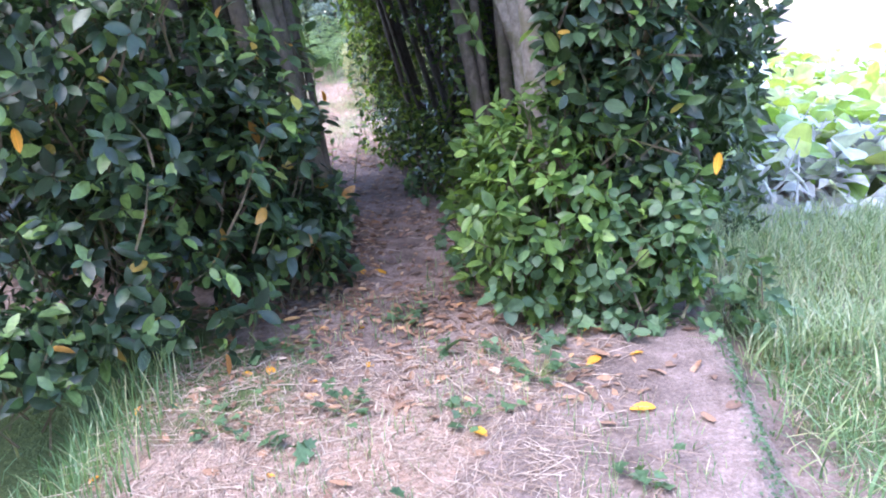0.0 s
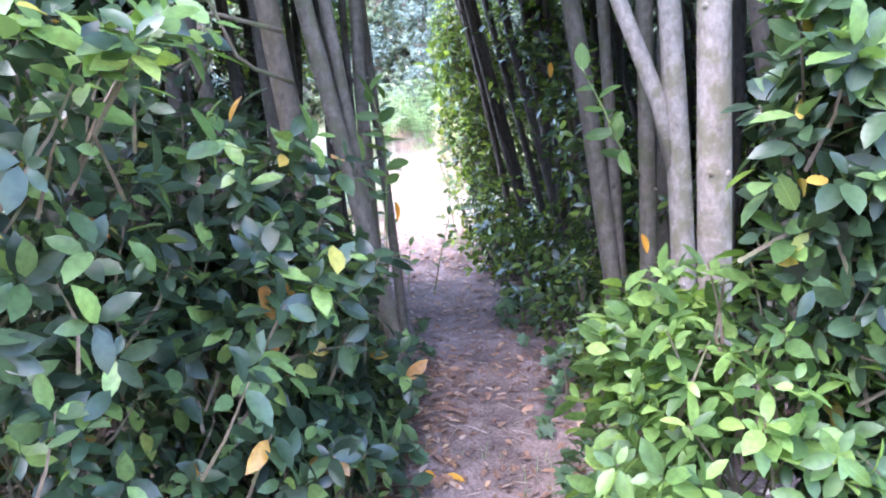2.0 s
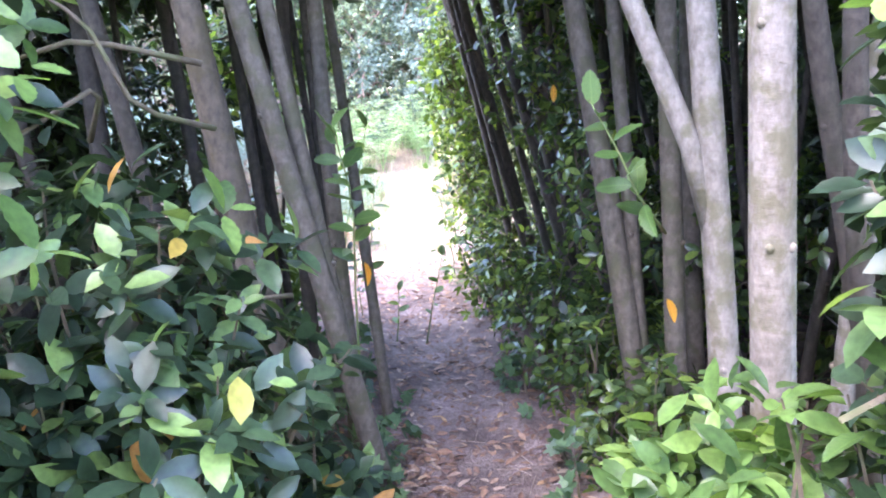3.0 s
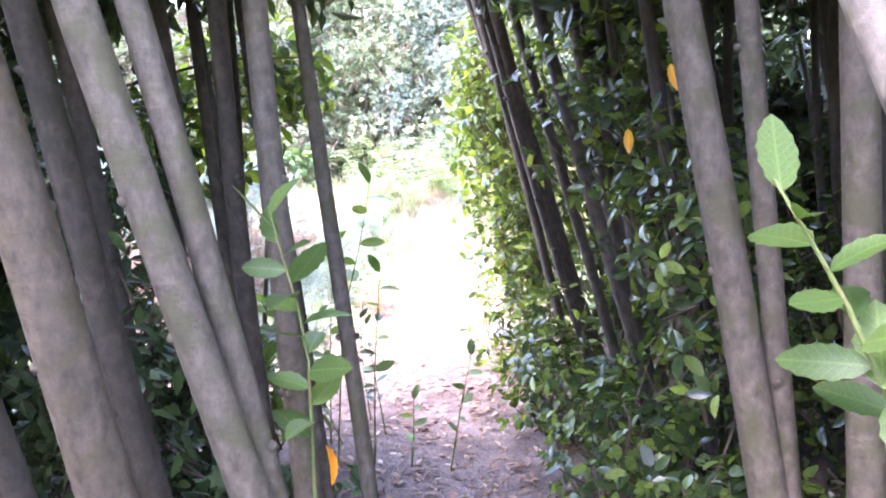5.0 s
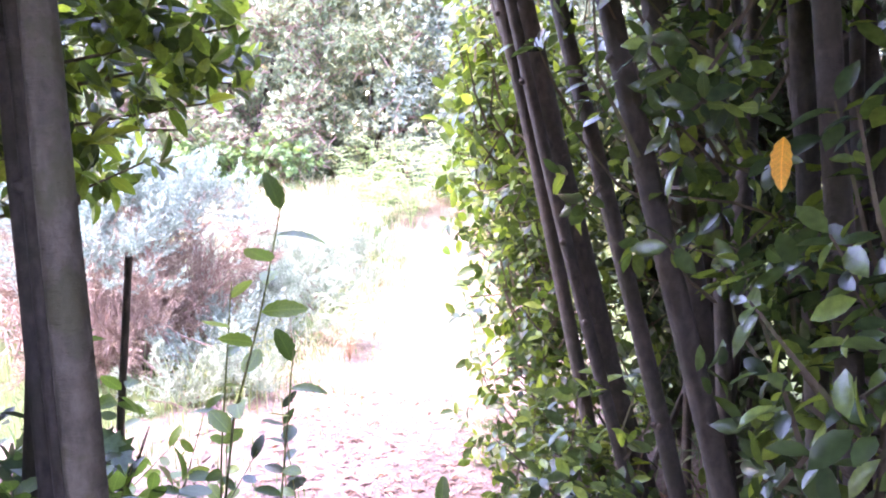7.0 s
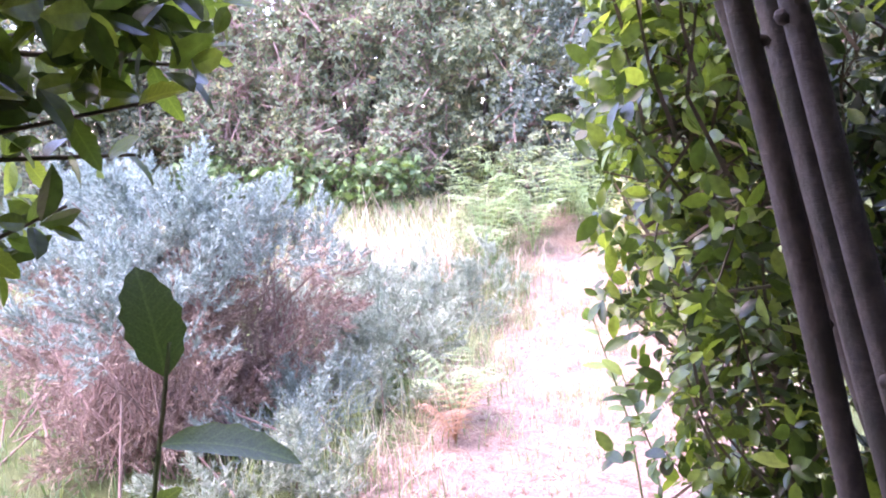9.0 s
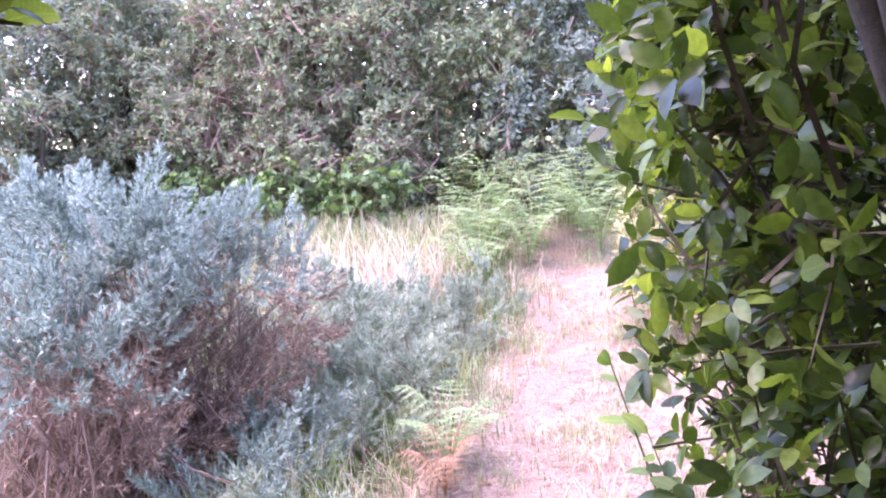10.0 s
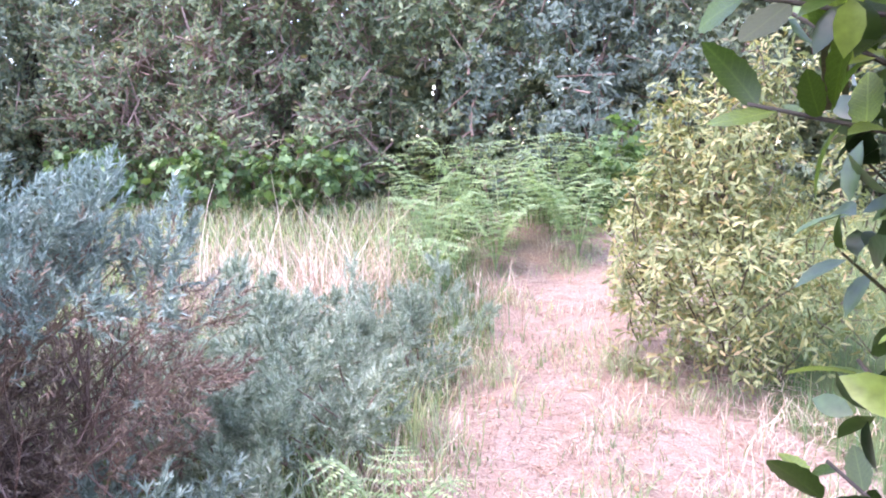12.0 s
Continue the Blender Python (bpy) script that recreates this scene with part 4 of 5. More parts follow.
for x, y, r, h, n in ((-3.0, 11.35, 0.38, 0.34, 24), (-3.3, 10.9, 0.24, 0.22, 10), (-3.4, 12.0, 0.42, 0.38, 22), (-3.7, 11.3, 0.36, 0.34, 18), (-3.0, 12.6, 0.3, 0.32, 16), (-3.5, 12.7, 0.36, 0.36, 18), (-4.0, 12.2, 0.42, 0.4, 20), (-2.95, 13.6, 0.3, 0.3, 12), (-2.85, 10.6, 0.22, 0.2, 10), (-2.9, 9.0, 0.2, 0.12, 7), (-2.6, 9.4, 0.2, 0.14, 8)):
    gorse("gorse_bush", "low young gorse bush with blue-green spines", (x, y, 0.05), n, (x, y, h * 0.9), (r, r, h), -1, 0.16, 24, 1.0, GORSE_YOUNG)
gorse("gorse_bush", "low young gorse bush at the foot of the tall one", (-2.95, 9.9, 0.05), 16, (-3.05, 9.9, 0.15), (0.35, 0.4, 0.2), -1, upright=0.8)


def blades(n, where, height, width, bend=0.5):
    """Grass blades rooted at the given points."""
    h = height * rng.uniform(0.5, 1.2, n)
    a = rng.uniform(0, 6.28, n)
    lean = np.stack([np.cos(a), np.sin(a), np.zeros(n)], 1)
    side = np.stack([-np.sin(a), np.cos(a), np.zeros(n)], 1)
    k = bend * rng.uniform(0.2, 1.2, (n, 1))
    rows = []
    for s, w in ((0, 1), (0.4, 0.8), (0.75, 0.5)):
        c = where + np.array([0, 0, 1]) * (h[:, None] * s * (1 - 0.3 * k * s)) + lean * h[:, None] * k * s * s
        rows += [c - side * width * w / 2, c + side * width * w / 2]
    rows.append(where + np.array([0, 0, 1]) * (h[:, None] * (1 - 0.3 * k)) + lean * h[:, None] * k)
    v = np.stack(rows, 1)
    t = np.array([(0, 1, 3), (0, 3, 2), (2, 3, 5), (2, 5, 4), (4, 5, 6)])
    return v.reshape(-1, 3), (t[None] + (np.arange(n) * 7)[:, None, None]).reshape(-1, 3)


def rooted(n, lo, hi, keep=None):
    p = np.concatenate([rng.uniform(lo, hi, (n, 2)), np.zeros((n, 1))], 1)
    if keep is not None:
        p = p[keep(p)]
    p[:, 2] = ground_z(p[:, 0], p[:, 1]) - 0.01
    return p


def patch(name, label, points, height, width, material, category="grass", bend=0.5):
    ob = new(name, mesh_of(name, *blades(len(points), points, height, width, bend), material))
    return tagged(ob, label, category, kind="stuff")


beyond_edge = lambda p: p[:, 0] > 0.53 + 0.22 * np.minimum(p[:, 1], 3.2) + rng.uniform(0, 0.2, len(p))
patch("grass_verge", "lush pale green grass on the verge beside the slab", rooted(15000, (0.9, 3.0), (4.6, 4.6), beyond_edge), 0.24, 0.008, VERGE, bend=0.9)
patch("grass_verge", "short flattened green grass on the verge beside the slab", rooted(12000, (0.6, 0.3), (4.0, 3.4), beyond_edge), 0.13, 0.007, GRASS, bend=1.3)
patch("verge_straw", "dead brown grass among the green of the verge", rooted(3500, (0.6, 0.3), (3.2, 3.4), beyond_edge), 0.09, 0.006, STRAW, bend=1.4)
meadow = rooted(17000, (-9, -4), (9, 9), lambda p: (np.abs(p[:, 0] - path_x(p[:, 1])) > 1.2) & ((p[:, 1] < 3.0) | (np.abs(p[:, 0]) > 3.4)))
patch("meadow_grass", "rough green meadow grass round the thicket", meadow, 0.2, 0.014, GRASS, bend=0.9)
patch("grass_fringe", "green grass fringe along the edge of the ditch", rooted(2600, (-2.0, 0.6), (-0.9, 3.3), lambda p: np.abs(p[:, 0] + 1.1 + 0.1 * p[:, 1]) < 0.22), 0.22, 0.006, GRASS)
patch("sparse_grass", "thin green grass among the straw", rooted(3600, (-1.2, 0.8), (0.8, 4.4), lambda p: np.sin(p[:, 0] * 6 + 1) * np.sin(p[:, 1] * 5) > -0.1), 0.085, 0.0045, GRASS)


def clumped(n, centres, spread):
    p = np.concatenate([np.concatenate([rng.normal((x, y), spread, (n, 2)), np.zeros((n, 1))], 1) for x, y in centres])
    p[:, 2] = ground_z(p[:, 0], p[:, 1]) - 0.01
    return p


patch("dry_grass", "tall bleached dry grass in the glade", clumped(120, [(-3.7, 13.4), (-4.0, 13.7), (-3.9, 13.1), (-4.5, 13.9), (-5.0, 13.6), (-3.6, 13.8), (-5.4, 14.2)], 0.2), 0.8, 0.009, BLEACHED, bend=0.9)
patch("dry_grass", "short bleached grass mixed with green in the glade", clumped(110, [(-3.4, 13.0), (-4.3, 13.3), (-4.7, 13.2), (-3.2, 13.5), (-5.6, 13.8), (-2.9, 13.8), (-3.3, 12.5)], 0.28), 0.4, 0.008, BLEACHED, bend=1.2)
patch("seed_stalk_clump", "bent pale seed stalks above the dry grass", clumped(9, [(-3.8, 13.5), (-4.2, 13.8), (-5.0, 13.8), (-3.6, 13.3), (-4.6, 13.5)], 0.28), 1.25, 0.013, BLEACHED, bend=0.7)
patch("tall_grass", "tall green grass between the gorse bushes", clumped(130, [(-3.5, 13.6), (-4.4, 13.3), (-3.2, 13.9), (-5.0, 13.6), (-5.6, 13.9), (-3.4, 14.4), (-2.9, 13.4), (-4.0, 12.6), (-2.5, 16.9), (-3.0, 16.8)], 0.26), 0.45, 0.009, GRASS, bend=0.7)
patch("glade_fringe", "pale green grass between the young gorse bushes", clumped(150, [(-2.75, 11.0), (-2.7, 11.8), (-3.1, 10.4), (-3.35, 11.5), (-2.85, 12.2), (-3.6, 12.4), (-2.9, 13.1), (-3.3, 13.0), (-2.75, 10.0), (-2.6, 9.5), (-3.0, 9.6)], 0.2), 0.34, 0.007, VERGE, bend=0.8)
patch("rough_grass", "rough pale green grass behind the gorse", rooted(6000, (-9.5, 12.6), (-3.6, 17.2)), 0.34, 0.008, VERGE, bend=0.9)
patch("rough_straw", "bleached dry grass behind the gorse", rooted(2200, (-9.5, 12.8), (-3.6, 17.0)), 0.4, 0.008, STRAW, bend=1.0)
patch("glade_grass", "mixed green and yellow grass in the glade", rooted(12000, (-6.5, 7.9), (0.8, 16), lambda p: np.abs(p[:, 0] - path_x(p[:, 1]) - 0.3) > rng.uniform(0.5, 1.3, len(p))), 0.2, 0.006, GRASS)

patch("straw_stubble", "short bleached stubble on the trodden ground", np.concatenate([rooted(8000, (-1.3, 0.4), (0.6, 3.1), lambda p: p[:, 0] < 0.1 + rng.uniform(0, 0.5, len(p))), rooted(20000, (-3.6, 8.8), (0.0, 18.2), lambda p: np.abs(p[:, 0] - path_x(p[:, 1]) - 0.3) < 1.35)]), 0.055, 0.005, STRAW, bend=1.2)
patch("glade_tufts", "small green tufts in the straw of the glade", rooted(5200, (-3.2, 9.6), (-0.3, 16.5), lambda p: (np.sin(p[:, 0] * 5) * np.sin(p[:, 1] * 3.1 + p[:, 0]) + rng.uniform(-0.3, 0.3, len(p)) > 0.3)), 0.1, 0.006, GRASS, bend=0.8)

tuft_y = rng.uniform(9.4, 16.3, 110)
tufts = [(float(path_x(y)) + 0.3 + rng.uniform(-1.25, 1.25), float(y)) for y in tuft_y]
patch("dry_tufts", "small bleached grass tufts on the trodden straw", clumped(55, tufts[:60], 0.09), 0.14, 0.006, BLEACHED, bend=1.1)
patch("green_tufts", "small pale green grass tufts on the trodden straw", clumped(45, [(x, y) for x, y in tufts[50:]] + [(-1.75, 14.6), (-1.5, 14.2), (-1.9, 13.7), (-2.2, 15.2)], 0.1), 0.17, 0.006, VERGE, bend=1.0)
patch("edge_grass", "mixed dry grass along the edge of the glade path", rooted(2600, (-3.6, 9.2), (-0.2, 16.2), lambda p: np.abs(np.abs(p[:, 0] - path_x(p[:, 1]) - 0.15) - 0.85) < 0.22), 0.26, 0.006, BLEACHED, bend=1.1)

# straw and fallen leaves
def straws(n, lo, hi, keep=None):
    p = rooted(n, lo, hi, keep)
    p[:, 2] += rng.uniform(0.008, 0.02, len(p))
    a = rng.uniform(0, 6.28, len(p))
    d = np.stack([np.cos(a), np.sin(a), rng.normal(size=len(p)) * 0.08], 1)
    strip = (np.array([(-0.012, 0, 0), (0.012, 0, 0), (0.0, 0, 0.02), (-0.01, 1, 0), (0.01, 1, 0), (0, 1, 0.016)]), np.array([(0, 1, 4), (0, 4, 3), (1, 2, 5), (1, 5, 4), (2, 0, 3), (2, 3, 5)]))
    return scattered(strip, p, turned(d, np.tile([0, 0, 1.0], (len(p), 1))), rng.uniform(0.04, 0.16, len(p)))


tagged(new("straw", mesh_of("straw", *joined([straws(7500, (-1.3, 0.4), (0.8, 3.15), lambda p: p[:, 0] < 0.1 + rng.uniform(0, 0.7, len(p))), straws(160, (-1.0, 3.6), (0.1, 5.5)), straws(11000, (-3.2, 8.8), (-0.2, 16), lambda p: np.abs(p[:, 0] - path_x(p[:, 1]) - 0.3) < 1.25)]), STRAW)), "dry pale straw strewn on the path", "straw", kind="stuff")


def fallen(n, lo, hi, length, keep=None):
    p = rooted(n, lo, hi, keep)
    p[:, 2] += 0.02
    a = rng.uniform(0, 6.28, len(p))
    d = np.stack([np.cos(a), np.sin(a), rng.normal(size=len(p)) * 0.15], 1)
    return p, turned(d, np.array([0, 0, 1.0]) + rng.normal(size=p.shape) * 0.25), length * rng.uniform(0.6, 1.2, len(p))


edge_y = rng.uniform(1.2, 3.3, 1500)
edge = np.stack([0.49 + 0.22 * edge_y + rng.normal(size=1500) * 0.03, edge_y, np.zeros(1500)], 1)
edge[:, 2] = ground_z(edge[:, 0], edge[:, 1]) + rng.uniform(0, 0.03, 1500)
tagged(new("moss", mesh_of("moss", *scattered(IVY_LEAF, edge, turned(rng.normal(size=(1500, 3)), np.array([0.4, 0, 1.0]) + rng.normal(size=(1500, 3)) * 0.4), rng.uniform(0.006, 0.016, 1500)), IVY)), "blue-green moss and small leaves along the slab edge", "moss", kind="stuff")
near_path = lambda p: np.abs(p[:, 0] - path_x(p[:, 1])) < 0.35 + 0.3 * rng.uniform(0, 1, len(p))
tagged(new("leaf_litter", mesh_of("leaf_litter", *joined([scattered(LEAF_LOW, *fallen(1100, (-1.5, 3.2), (0.6, 5.5), 0.07, near_path)), scattered(LEAF_LOW, *fallen(900, (-1.3, 3.6), (-0.5, 5.4), 0.08)), scattered(LEAF_LOW, *fallen(700, (-1.25, 2.5), (0.7, 3.8), 0.06)), scattered(LEAF_LOW, *fallen(3600, (-2.2, 5.3), (0.4, 9.7), 0.06, lambda p: np.abs(p[:, 0] - path_x(p[:, 1]) - 0.1) < 0.75)), scattered(LEAF_LOW, *fallen(1800, (-3.4, 3.4), (2.4, 8.8), 0.08)), scattered(LEAF_LOW, *fallen(900, (-3.4, 9.0), (-0.2, 15.5), 0.05))]), LITTER)), "brown and pale fallen leaves on the path", "leaf litter", kind="stuff")
at, rot, size = fallen(150, (-1.3, 0.9), (1.0, 4.2), 0.085)
fallen_mesh = [leaf_mesh(shape, m, "fallen_leaf") for shape, m in zip(LEAF_FINE, (LITTER, ORANGE, LITTER, LITTER))]
for i in range(len(at)):
    ob = new("fallen_leaf", fallen_mesh[i % 4])
    ob.matrix_basis = Matrix.Translation(at[i]) @ Matrix(rot[i].tolist()).to_4x4() @ Matrix.Scale(size[i], 4)
    tagged(ob, "curled orange fallen leaf on the straw" if i % 4 == 1 else "curled brown fallen leaf on the straw", "leaf", "fallen leaves on the path")


# ---- bracken ----
def frond(root, heading, length, rise):
    n = 13
    s = np.linspace(0, 1, n + 1)
    h = np.array([math.cos(heading), math.sin(heading), 0])
    line = root + h * (length * 0.8 * s ** 1.3)[:, None] + np.array([0, 0, 1]) * (rise * np.sin(s * 2.0))[:, None]
    pieces = [tube(line, np.linspace(0.005, 0.001, n + 1), 4)]
    side = np.array([-h[1], h[0], 0])
    at, dirs, size = [], [], []
    for i in range(2, n + 1):
        w = 0.36 * length * math.sin(math.pi * (0.18 + 0.8 * s[i]))
        for k in (-1, 1):
            at.append(line[i])
            dirs.append(side * k + h * 0.45 + np.array([0, 0, -0.12]) + rng.normal(size=3) * 0.06)
            size.append(w)
    pinna_v, pinna_t = [], []
    m = 7
    for j in range(m):
        y = j / m
        w = 0.2 * (1 - y) + 0.02
        b = len(pinna_v)
        pinna_v += [(0, y, 0), (-w, y + 0.1, -0.02), (0, y + 0.12, 0), (w, y + 0.1, -0.02)]
        pinna_t += [(b, b + 2, b + 1), (b, b + 3, b + 2)]
    pinna = (np.array(pinna_v, float), np.array(pinna_t))
    pieces.append(scattered(pinna, np.array(at), turned(np.array(dirs), np.tile([0, 0, 1.0], (len(at), 1))), size))
    return joined(pieces)


def bracken(x, y, height, label, material=FERN, count=9):
    base = (x, y, float(ground_z(x, y)))
    top = thing("bracken_fern", base, label, "fern", "bracken ferns in the glade")
    for k in range(count):
        part("frond", frond(np.array(base), 6.28 * k / count + rng.uniform(-0.3, 0.3), height * rng.uniform(0.8, 1.2), height * rng.uniform(0.75, 1.2)), material, top)


for x, y, h in ((-3.5, 15.0, 0.8), (-3.0, 15.6, 0.8), (-2.5, 16.2, 0.75), (-2.2, 15.4, 0.7), (-3.3, 14.2, 0.6), (-1.9, 16.6, 0.7), (-3.9, 15.9, 0.8), (-2.9, 14.9, 0.6), (-3.6, 16.3, 0.9), (-2.7, 16.9, 0.9), (-2.1, 17.1, 0.9), (-1.6, 17.0, 0.8)):
    bracken(x, y, h, "green bracken fern with arching fronds")
bracken(-2.3, 10.6, 0.4, "small green bracken fern beside the straw path", count=6)
bracken(-2.2, 10.25, 0.28, "withered orange-brown bracken fern lying on the path edge", FERN_DEAD, 5)

# ---- yellowing bush and the scrub behind ----
for x, w in ((-5.7, 0.8), (-7.2, 0.9), (-1.9, 0.6), (-8.8, 0.9)):
    shrub("bramble_bush", "bright green bramble bush at the foot of the scrub", (x, 16.7, float(ground_z(x, 16.7))),
          [(190, (x, 16.7, 1.25), (w, 0.45, 0.65), 0.3)], FRESH_BRAMBLE, 0.11, 5, shape=IVY_LEAF, category="bush", group="bramble bushes")
shrub("willow_bush", "yellowing bush with small narrow leaves at the edge of the glade", (-1.0, 13.2, 0.1),
      [(900, (-1.05, 13.2, 0.8), (0.75, 0.7, 0.8), 0.3), (480, (-1.05, 13.3, 1.5), (0.5, 0.5, 0.6), 0.3), (300, (-0.3, 13.4, 0.9), (0.6, 0.6, 0.8), 0.3), (200, (-1.5, 13.1, 0.95), (0.4, 0.45, 0.6), 0.2), (90, (-1.35, 13.2, 1.75), (0.2, 0.2, 0.45), 0.1), (90, (-0.75, 13.3, 2.0), (0.22, 0.22, 0.45), 0.1), (80, (-0.3, 13.3, 1.75), (0.2, 0.2, 0.4), 0.1)],
      WILLOW, 0.075, 7, 0, shape=LEAF_NARROW, stem_share=0.15, category="bush")
for x, y, h, r in ((-14.8, 16.6, 4.4, 1.4), (-11.9, 15.4, 4.0, 1.3), (-11.5, 17.0, 4.9, 1.2), (-13.8, 14.4, 4.2, 1.4), (-11.4, 18.4, 4.6, 1.3), (-12.6, 17.0, 4.4, 1.5), (-10.3, 17.4, 4.2, 1.3), (-8.2, 17.3, 3.7, 1.2), (-6.4, 17.6, 4.8, 1.3), (-4.5, 18.2, 5.0, 1.3), (-2.6, 18.2, 5.0, 1.3), (-0.6, 18.2, 4.8, 1.3), (1.6, 18.2, 4.6, 1.4), (4.2, 18.2, 4.6, 1.6)):
    g = float(ground_z(x, y))
    tree = thing("scrub_tree", (x, y, g), "dense grey-green scrub tree closing the glade", "tree", "scrub trees behind the glade")
    for k in range(3):
        trunk(tree, x + rng.uniform(-0.5, 0.5), rng.uniform(-0.2, 0.2), y + rng.uniform(0.2, 0.8), 0.09, h * 0.7, rng.uniform(-0.12, 0.05), BARK_DARK, 8, 0.1)
    c, d = [], []
    rows = max(4, round(h / 0.6))
    for k in range(rows * 4):
        across, up = (k % 4 + rng.uniform(-0.1, 1.1)) / 2 - 1, (k // 4 + rng.uniform(0.1, 0.9)) / rows
        q, e = blob(78, (x + across * r, y + rng.uniform(-0.6, 0.3) + 0.35 * up * up, g + 0.15 + (h - 0.3) * up), rng.uniform((0.42, 0.4, 0.36), (0.72, 0.6, 0.6)), 0.35)
        c.append(q)
        d.append(e)
    c, d = np.concatenate(c), np.concatenate(d)
    hollow = (np.abs(c[:, 0] + 4.4) < 0.8) & (c[:, 2] < 1.75 - 0.5 * np.abs(c[:, 0] + 4.4)) & (c[:, 1] < 18.6)
    ok = (c[:, 2] > ground_z(c[:, 0], c[:, 1]) + 0.03) & ~hollow
    c, d = c[ok], d[ok]
    axes = d + np.array([0, -0.4, 0.25]) + rng.normal(size=d.shape) * 0.4
    at, rot, size = rosettes(c, axes, 7, 0.115, 1.0, 0.5, 0.28)
    part("crown", scattered(LEAF_FLAT, at, rot, size), (SCRUB_OLIVE if -8.5 < x < -4 or x > 1 else SCRUB_BLUE if -4 < x < -2 or x < -11.9 else SCRUB), tree, kind="stuff")
    pick = rng.permutation(len(c))[: 700 if -9 < x < -6 else 160]
    part("branchwork", stems(c[pick] + unit(axes[pick]) * 0.12, c[pick] - unit(axes[pick]) * 0.7, 0.009, 4), DEADWOOD, tree, kind="stuff")

for x, h in ((-13.5, 5.0), (-11.3, 4.6), (-9.2, 3.9), (-7.2, 4.8), (-5.3, 5.6), (-3.4, 5.8), (-1.5, 5.6), (0.6, 5.4), (3.0, 5.2)  ):
    y = 20.4
    g = float(ground_z(x, y))
    tree = thing("scrub_tree", (x, y, g), "tall dark scrub tree behind the hedge of the glade", "tree", "scrub trees behind the glade")
    trunk(tree, x, 0.05, y + 0.4, 0.12, h * 0.7, 0.0, BARK_DARK, 8, 0.1)
    rows = round(h / 0.8)
    q, e = zip(*[blob(40, (x + ((k % 3) - 1) * 0.85 + rng.uniform(-0.2, 0.2), y + rng.uniform(-0.4, 0.4), g + 0.2 + (h - 0.4) * (k // 3 + 0.5) / rows), (0.75, 0.7, 0.65), 0.2) for k in range(rows * 3)])
    c, d = np.concatenate(q), np.concatenate(e)
    c[:, 2] = np.maximum(c[:, 2], ground_z(c[:, 0], c[:, 1]) + 0.1)
    at, rot, size = rosettes(c, d + np.array([0, -0.5, 0.2]) + rng.normal(size=d.shape) * 0.4, 6, 0.28, 1.0, 0.0, 0.6)
    part("crown", scattered(LEAF_FLAT, at, rot, size), SCRUB, tree, kind="stuff")

for x in (-12.0, -8.6, -5.2, -1.8, 1.6, 5.0):
    g = float(ground_z(x, 22.5))
    tree = thing("scrub_tree", (x, 22.5, g), "tall dark tree far behind the glade", "tree", "scrub trees behind the glade")
    trunk(tree, x, 0.03, 22.8, 0.16, 4.2, 0.0, BARK_DARK, 8, 0.1)
    q, e = zip(*[blob(26, (x + ((k % 4) - 1.5) * 0.9, 22.5 + rng.uniform(-0.5, 0.5), g + 0.5 + 0.95 * (k // 4)), (0.9, 0.7, 0.8), 0.2) for k in range(32 if x > -11 else 16)])
    c, d = np.concatenate(q), np.concatenate(e)
    c[:, 2] = np.maximum(c[:, 2], g + 0.1)
    at, rot, size = rosettes(c, d + np.array([0, -0.5, 0.2]) + rng.normal(size=d.shape) * 0.4, 6, 0.42, 1.0, 0.0, 0.6)
    part("crown", scattered(LEAF_FLAT, at, rot, size), SCRUB, tree, kind="stuff")

# unseen trees added to close the place behind the start and block low skylight
for x, y in ((-6.2, -1.5), (-4.6, -4.2), (-1.8, -5.2), (1.2, -5.4), (4.0, -4.6)):
    g = float(ground_z(x, y))
    tree = thing("scrub_tree", (x, y, g), "unseen tall dense tree added behind the start of the path to block light", "tree", "trees behind the start")
    trunk(tree, x, 0.02, y, 0.2, 4.6, 0.0, BARK_DARK, 10, 0.08)
    q, e = zip(*[blob(30, (x + ((k % 3) - 1) * 0.95, y + rng.uniform(-0.5, 0.5), g + 0.9 + 0.85 * (k // 3)), (0.9, 0.8, 0.75), 0.2) for k in range(18)])
    c, d = np.concatenate(q), np.concatenate(e)
    c[:, 2] = np.maximum(c[:, 2], g + 0.1)
    at, rot, size = rosettes(c, d + np.array([0, 0, 0.3]) + rng.normal(size=d.shape) * 0.4, 6, 0.36, 1.0, 0.0, 0.6)
    part("crown", scattered(LEAF_FLAT, at, rot, size), SHADED, tree, kind="stuff")

# ---- the broad-leaved patch beyond the verge ----
n = 1500
p = np.concatenate([rooted(n, (2.2, 5.6), (10, 15)), rooted(160, (1.9, 4.7), (4.2, 6.0))])
patch_top = thing("broad_leaved_plants", (5, 8, 0), "sprawling patch of broad yellow-green and grey leaves", "plants", kind="stuff")
p[:, 2] += rng.uniform(0.15, 0.5, len(p))
a = rng.uniform(0, 6.28, len(p))
d = np.stack([np.cos(a), np.sin(a), rng.normal(size=len(p)) * 0.3], 1)
part("foliage", scattered(leaf_shape(4, 0.9, 0.12, 0.2), p, turned(d, np.array([0, 0, 1.0]) + rng.normal(size=p.shape) * 0.6), rng.uniform(0.14, 0.32, len(p))), PADS, patch_top, kind="stuff")

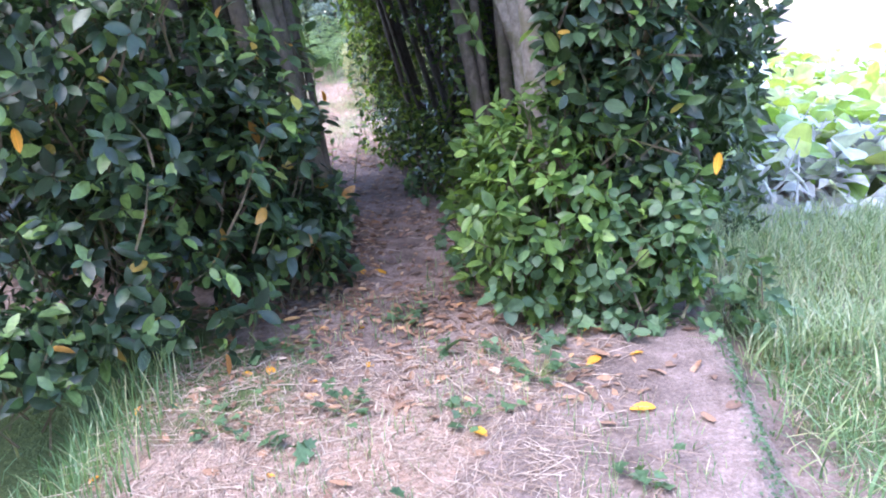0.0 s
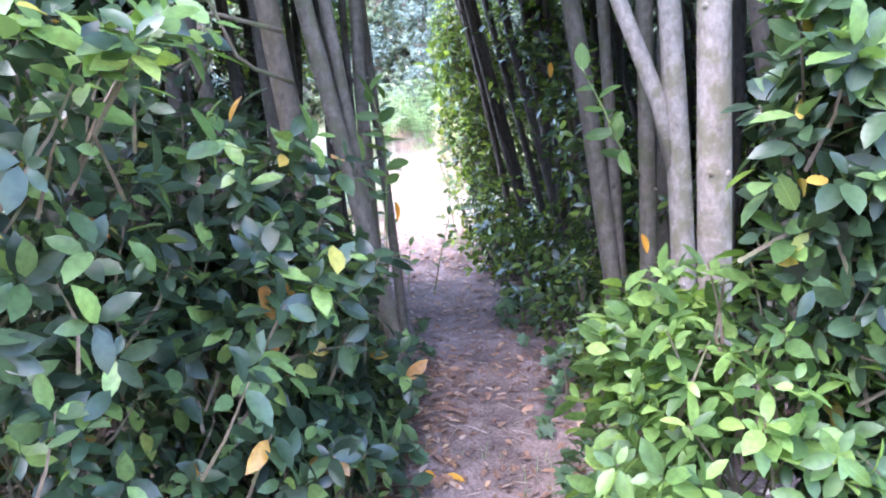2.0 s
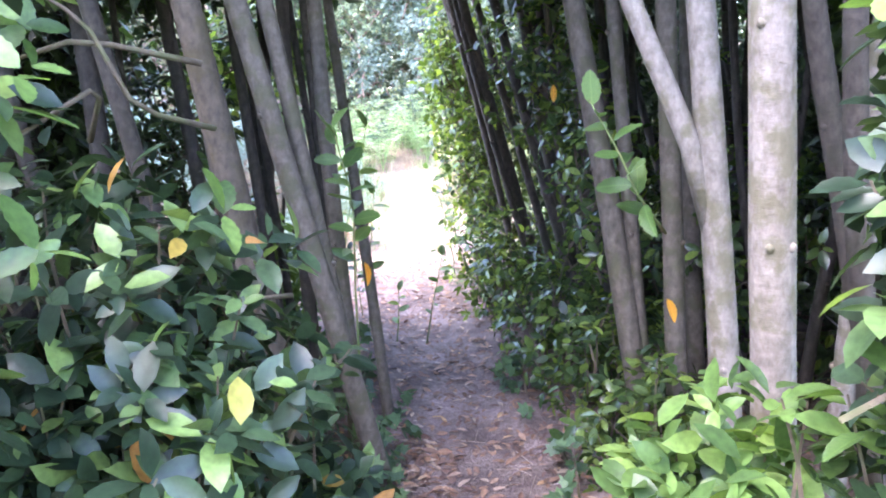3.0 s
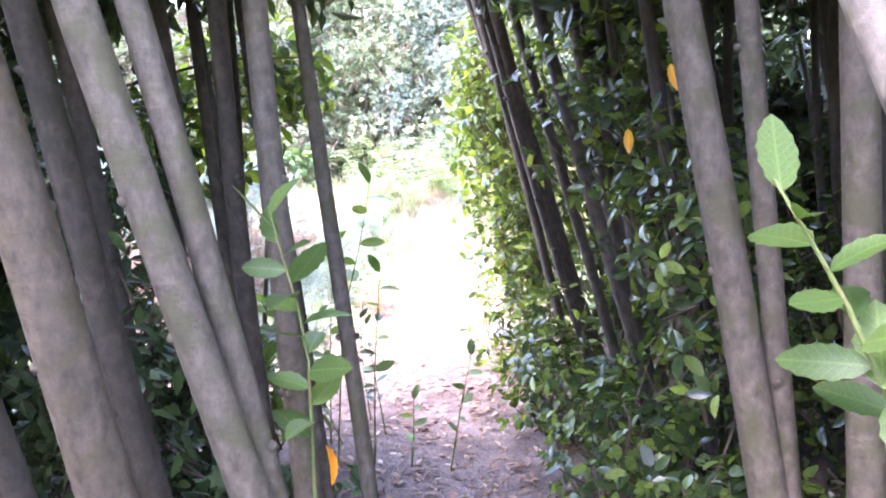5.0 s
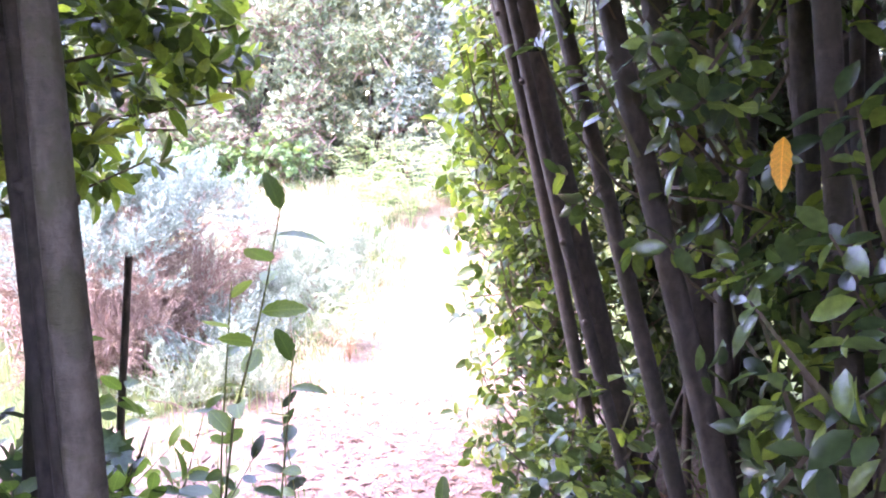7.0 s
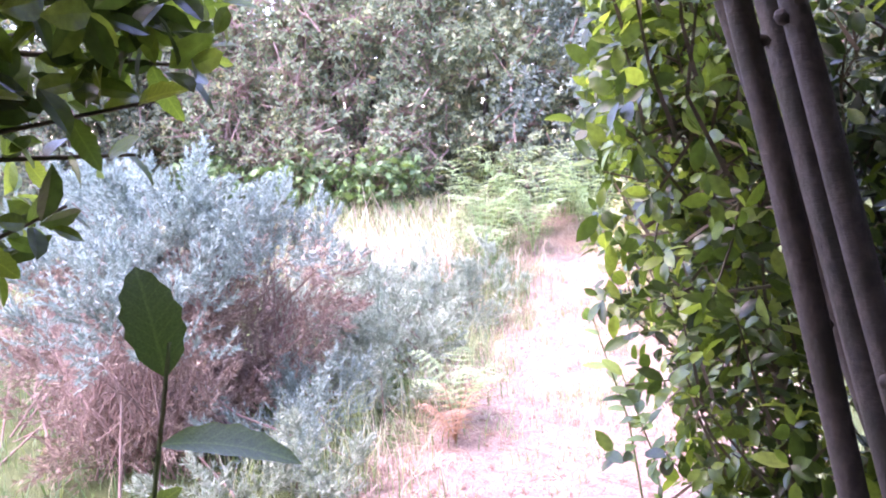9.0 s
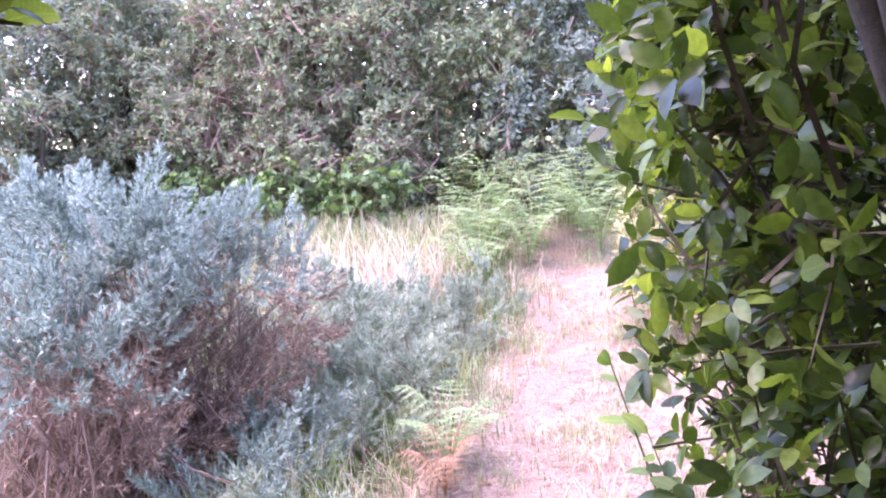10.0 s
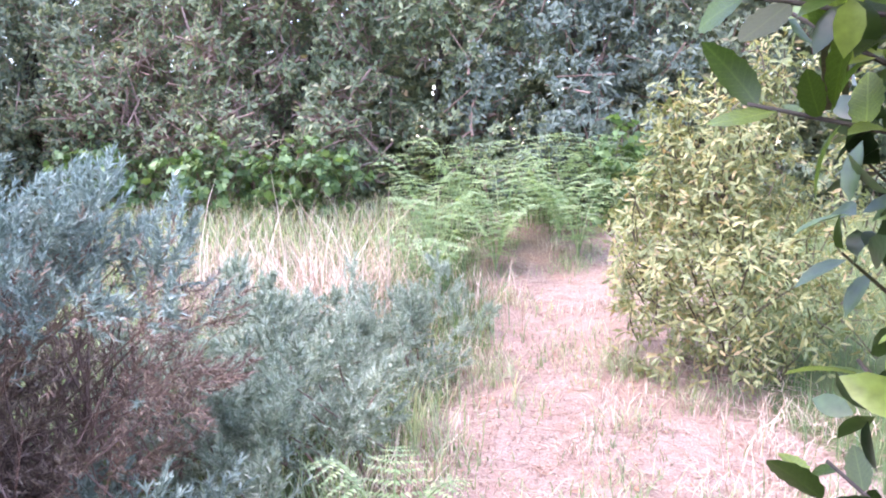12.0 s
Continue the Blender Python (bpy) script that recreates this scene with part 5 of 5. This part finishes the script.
# ---- withered stalks and leaves between the verge and the patch ----
withered = thing("withered_plants", (2.6, 5.4, 0), "collapsed pale grey withered leaves and stalks beside the grass", "plants", kind="stuff")
p = rooted(560, (1.75, 4.4), (4.4, 6.4))
p[:, 2] += rng.uniform(0.05, 0.42, len(p)) * smooth(4.3, 5.2, p[:, 1])
a = rng.uniform(0, 6.28, len(p))
d = np.stack([np.cos(a), np.sin(a), rng.normal(size=len(p)) * 0.35], 1)
part("foliage", scattered(leaf_shape(5, 0.62, 0.3, 0.45, 0.1), p, turned(d, np.array([0, 0, 1.0]) + rng.normal(size=p.shape) * 0.6), rng.uniform(0.1, 0.26, len(p))), WITHERED, withered, kind="stuff")
q = rooted(60, (1.7, 4.3), (4.2, 6.2))
tips = q + np.stack([rng.normal(size=60) * 0.3, rng.normal(size=60) * 0.3, rng.uniform(0.15, 0.6, 60)], 1)
part("stalks", stems(tips, q, 0.007, 5), WITHERED, withered, kind="stuff")

# ---- weeds and long straws on the trodden ground ----
for x, y, r, n in ((0.3, 2.75, 0.16, 26), (0.02, 2.45, 0.12, 14), (-0.45, 2.6, 0.14, 16), (-0.8, 3.2, 0.16, 20), (-0.3, 3.5, 0.12, 14), (0.55, 2.0, 0.1, 10), (-0.95, 2.5, 0.14, 18), (-0.2, 1.9, 0.1, 10)):
    weed = thing("ground_weed", (x, y, float(ground_z(x, y))), "low green weed with lobed leaves among the straw", "weed", "weeds among the straw")
    at = np.stack([x + rng.normal(size=n) * r * 0.6, y + rng.normal(size=n) * r * 0.6, np.zeros(n)], 1)
    at[:, 2] = ground_z(at[:, 0], at[:, 1]) + rng.uniform(0.015, 0.07, n)
    d = np.stack([rng.normal(size=n), rng.normal(size=n), rng.uniform(-0.2, 0.3, n)], 1)
    part("foliage", scattered(IVY_LEAF, at, turned(d, np.array([0, 0, 1.0]) + rng.normal(size=(n, 3)) * 0.3), rng.uniform(0.03, 0.065, n)), IVY, weed, kind="stuff")
    part("stalk_tuft", stems(at, np.tile([x, y, float(ground_z(x, y)) - 0.01], (n, 1)), 0.0015, 3), STALK, weed, kind="stuff")
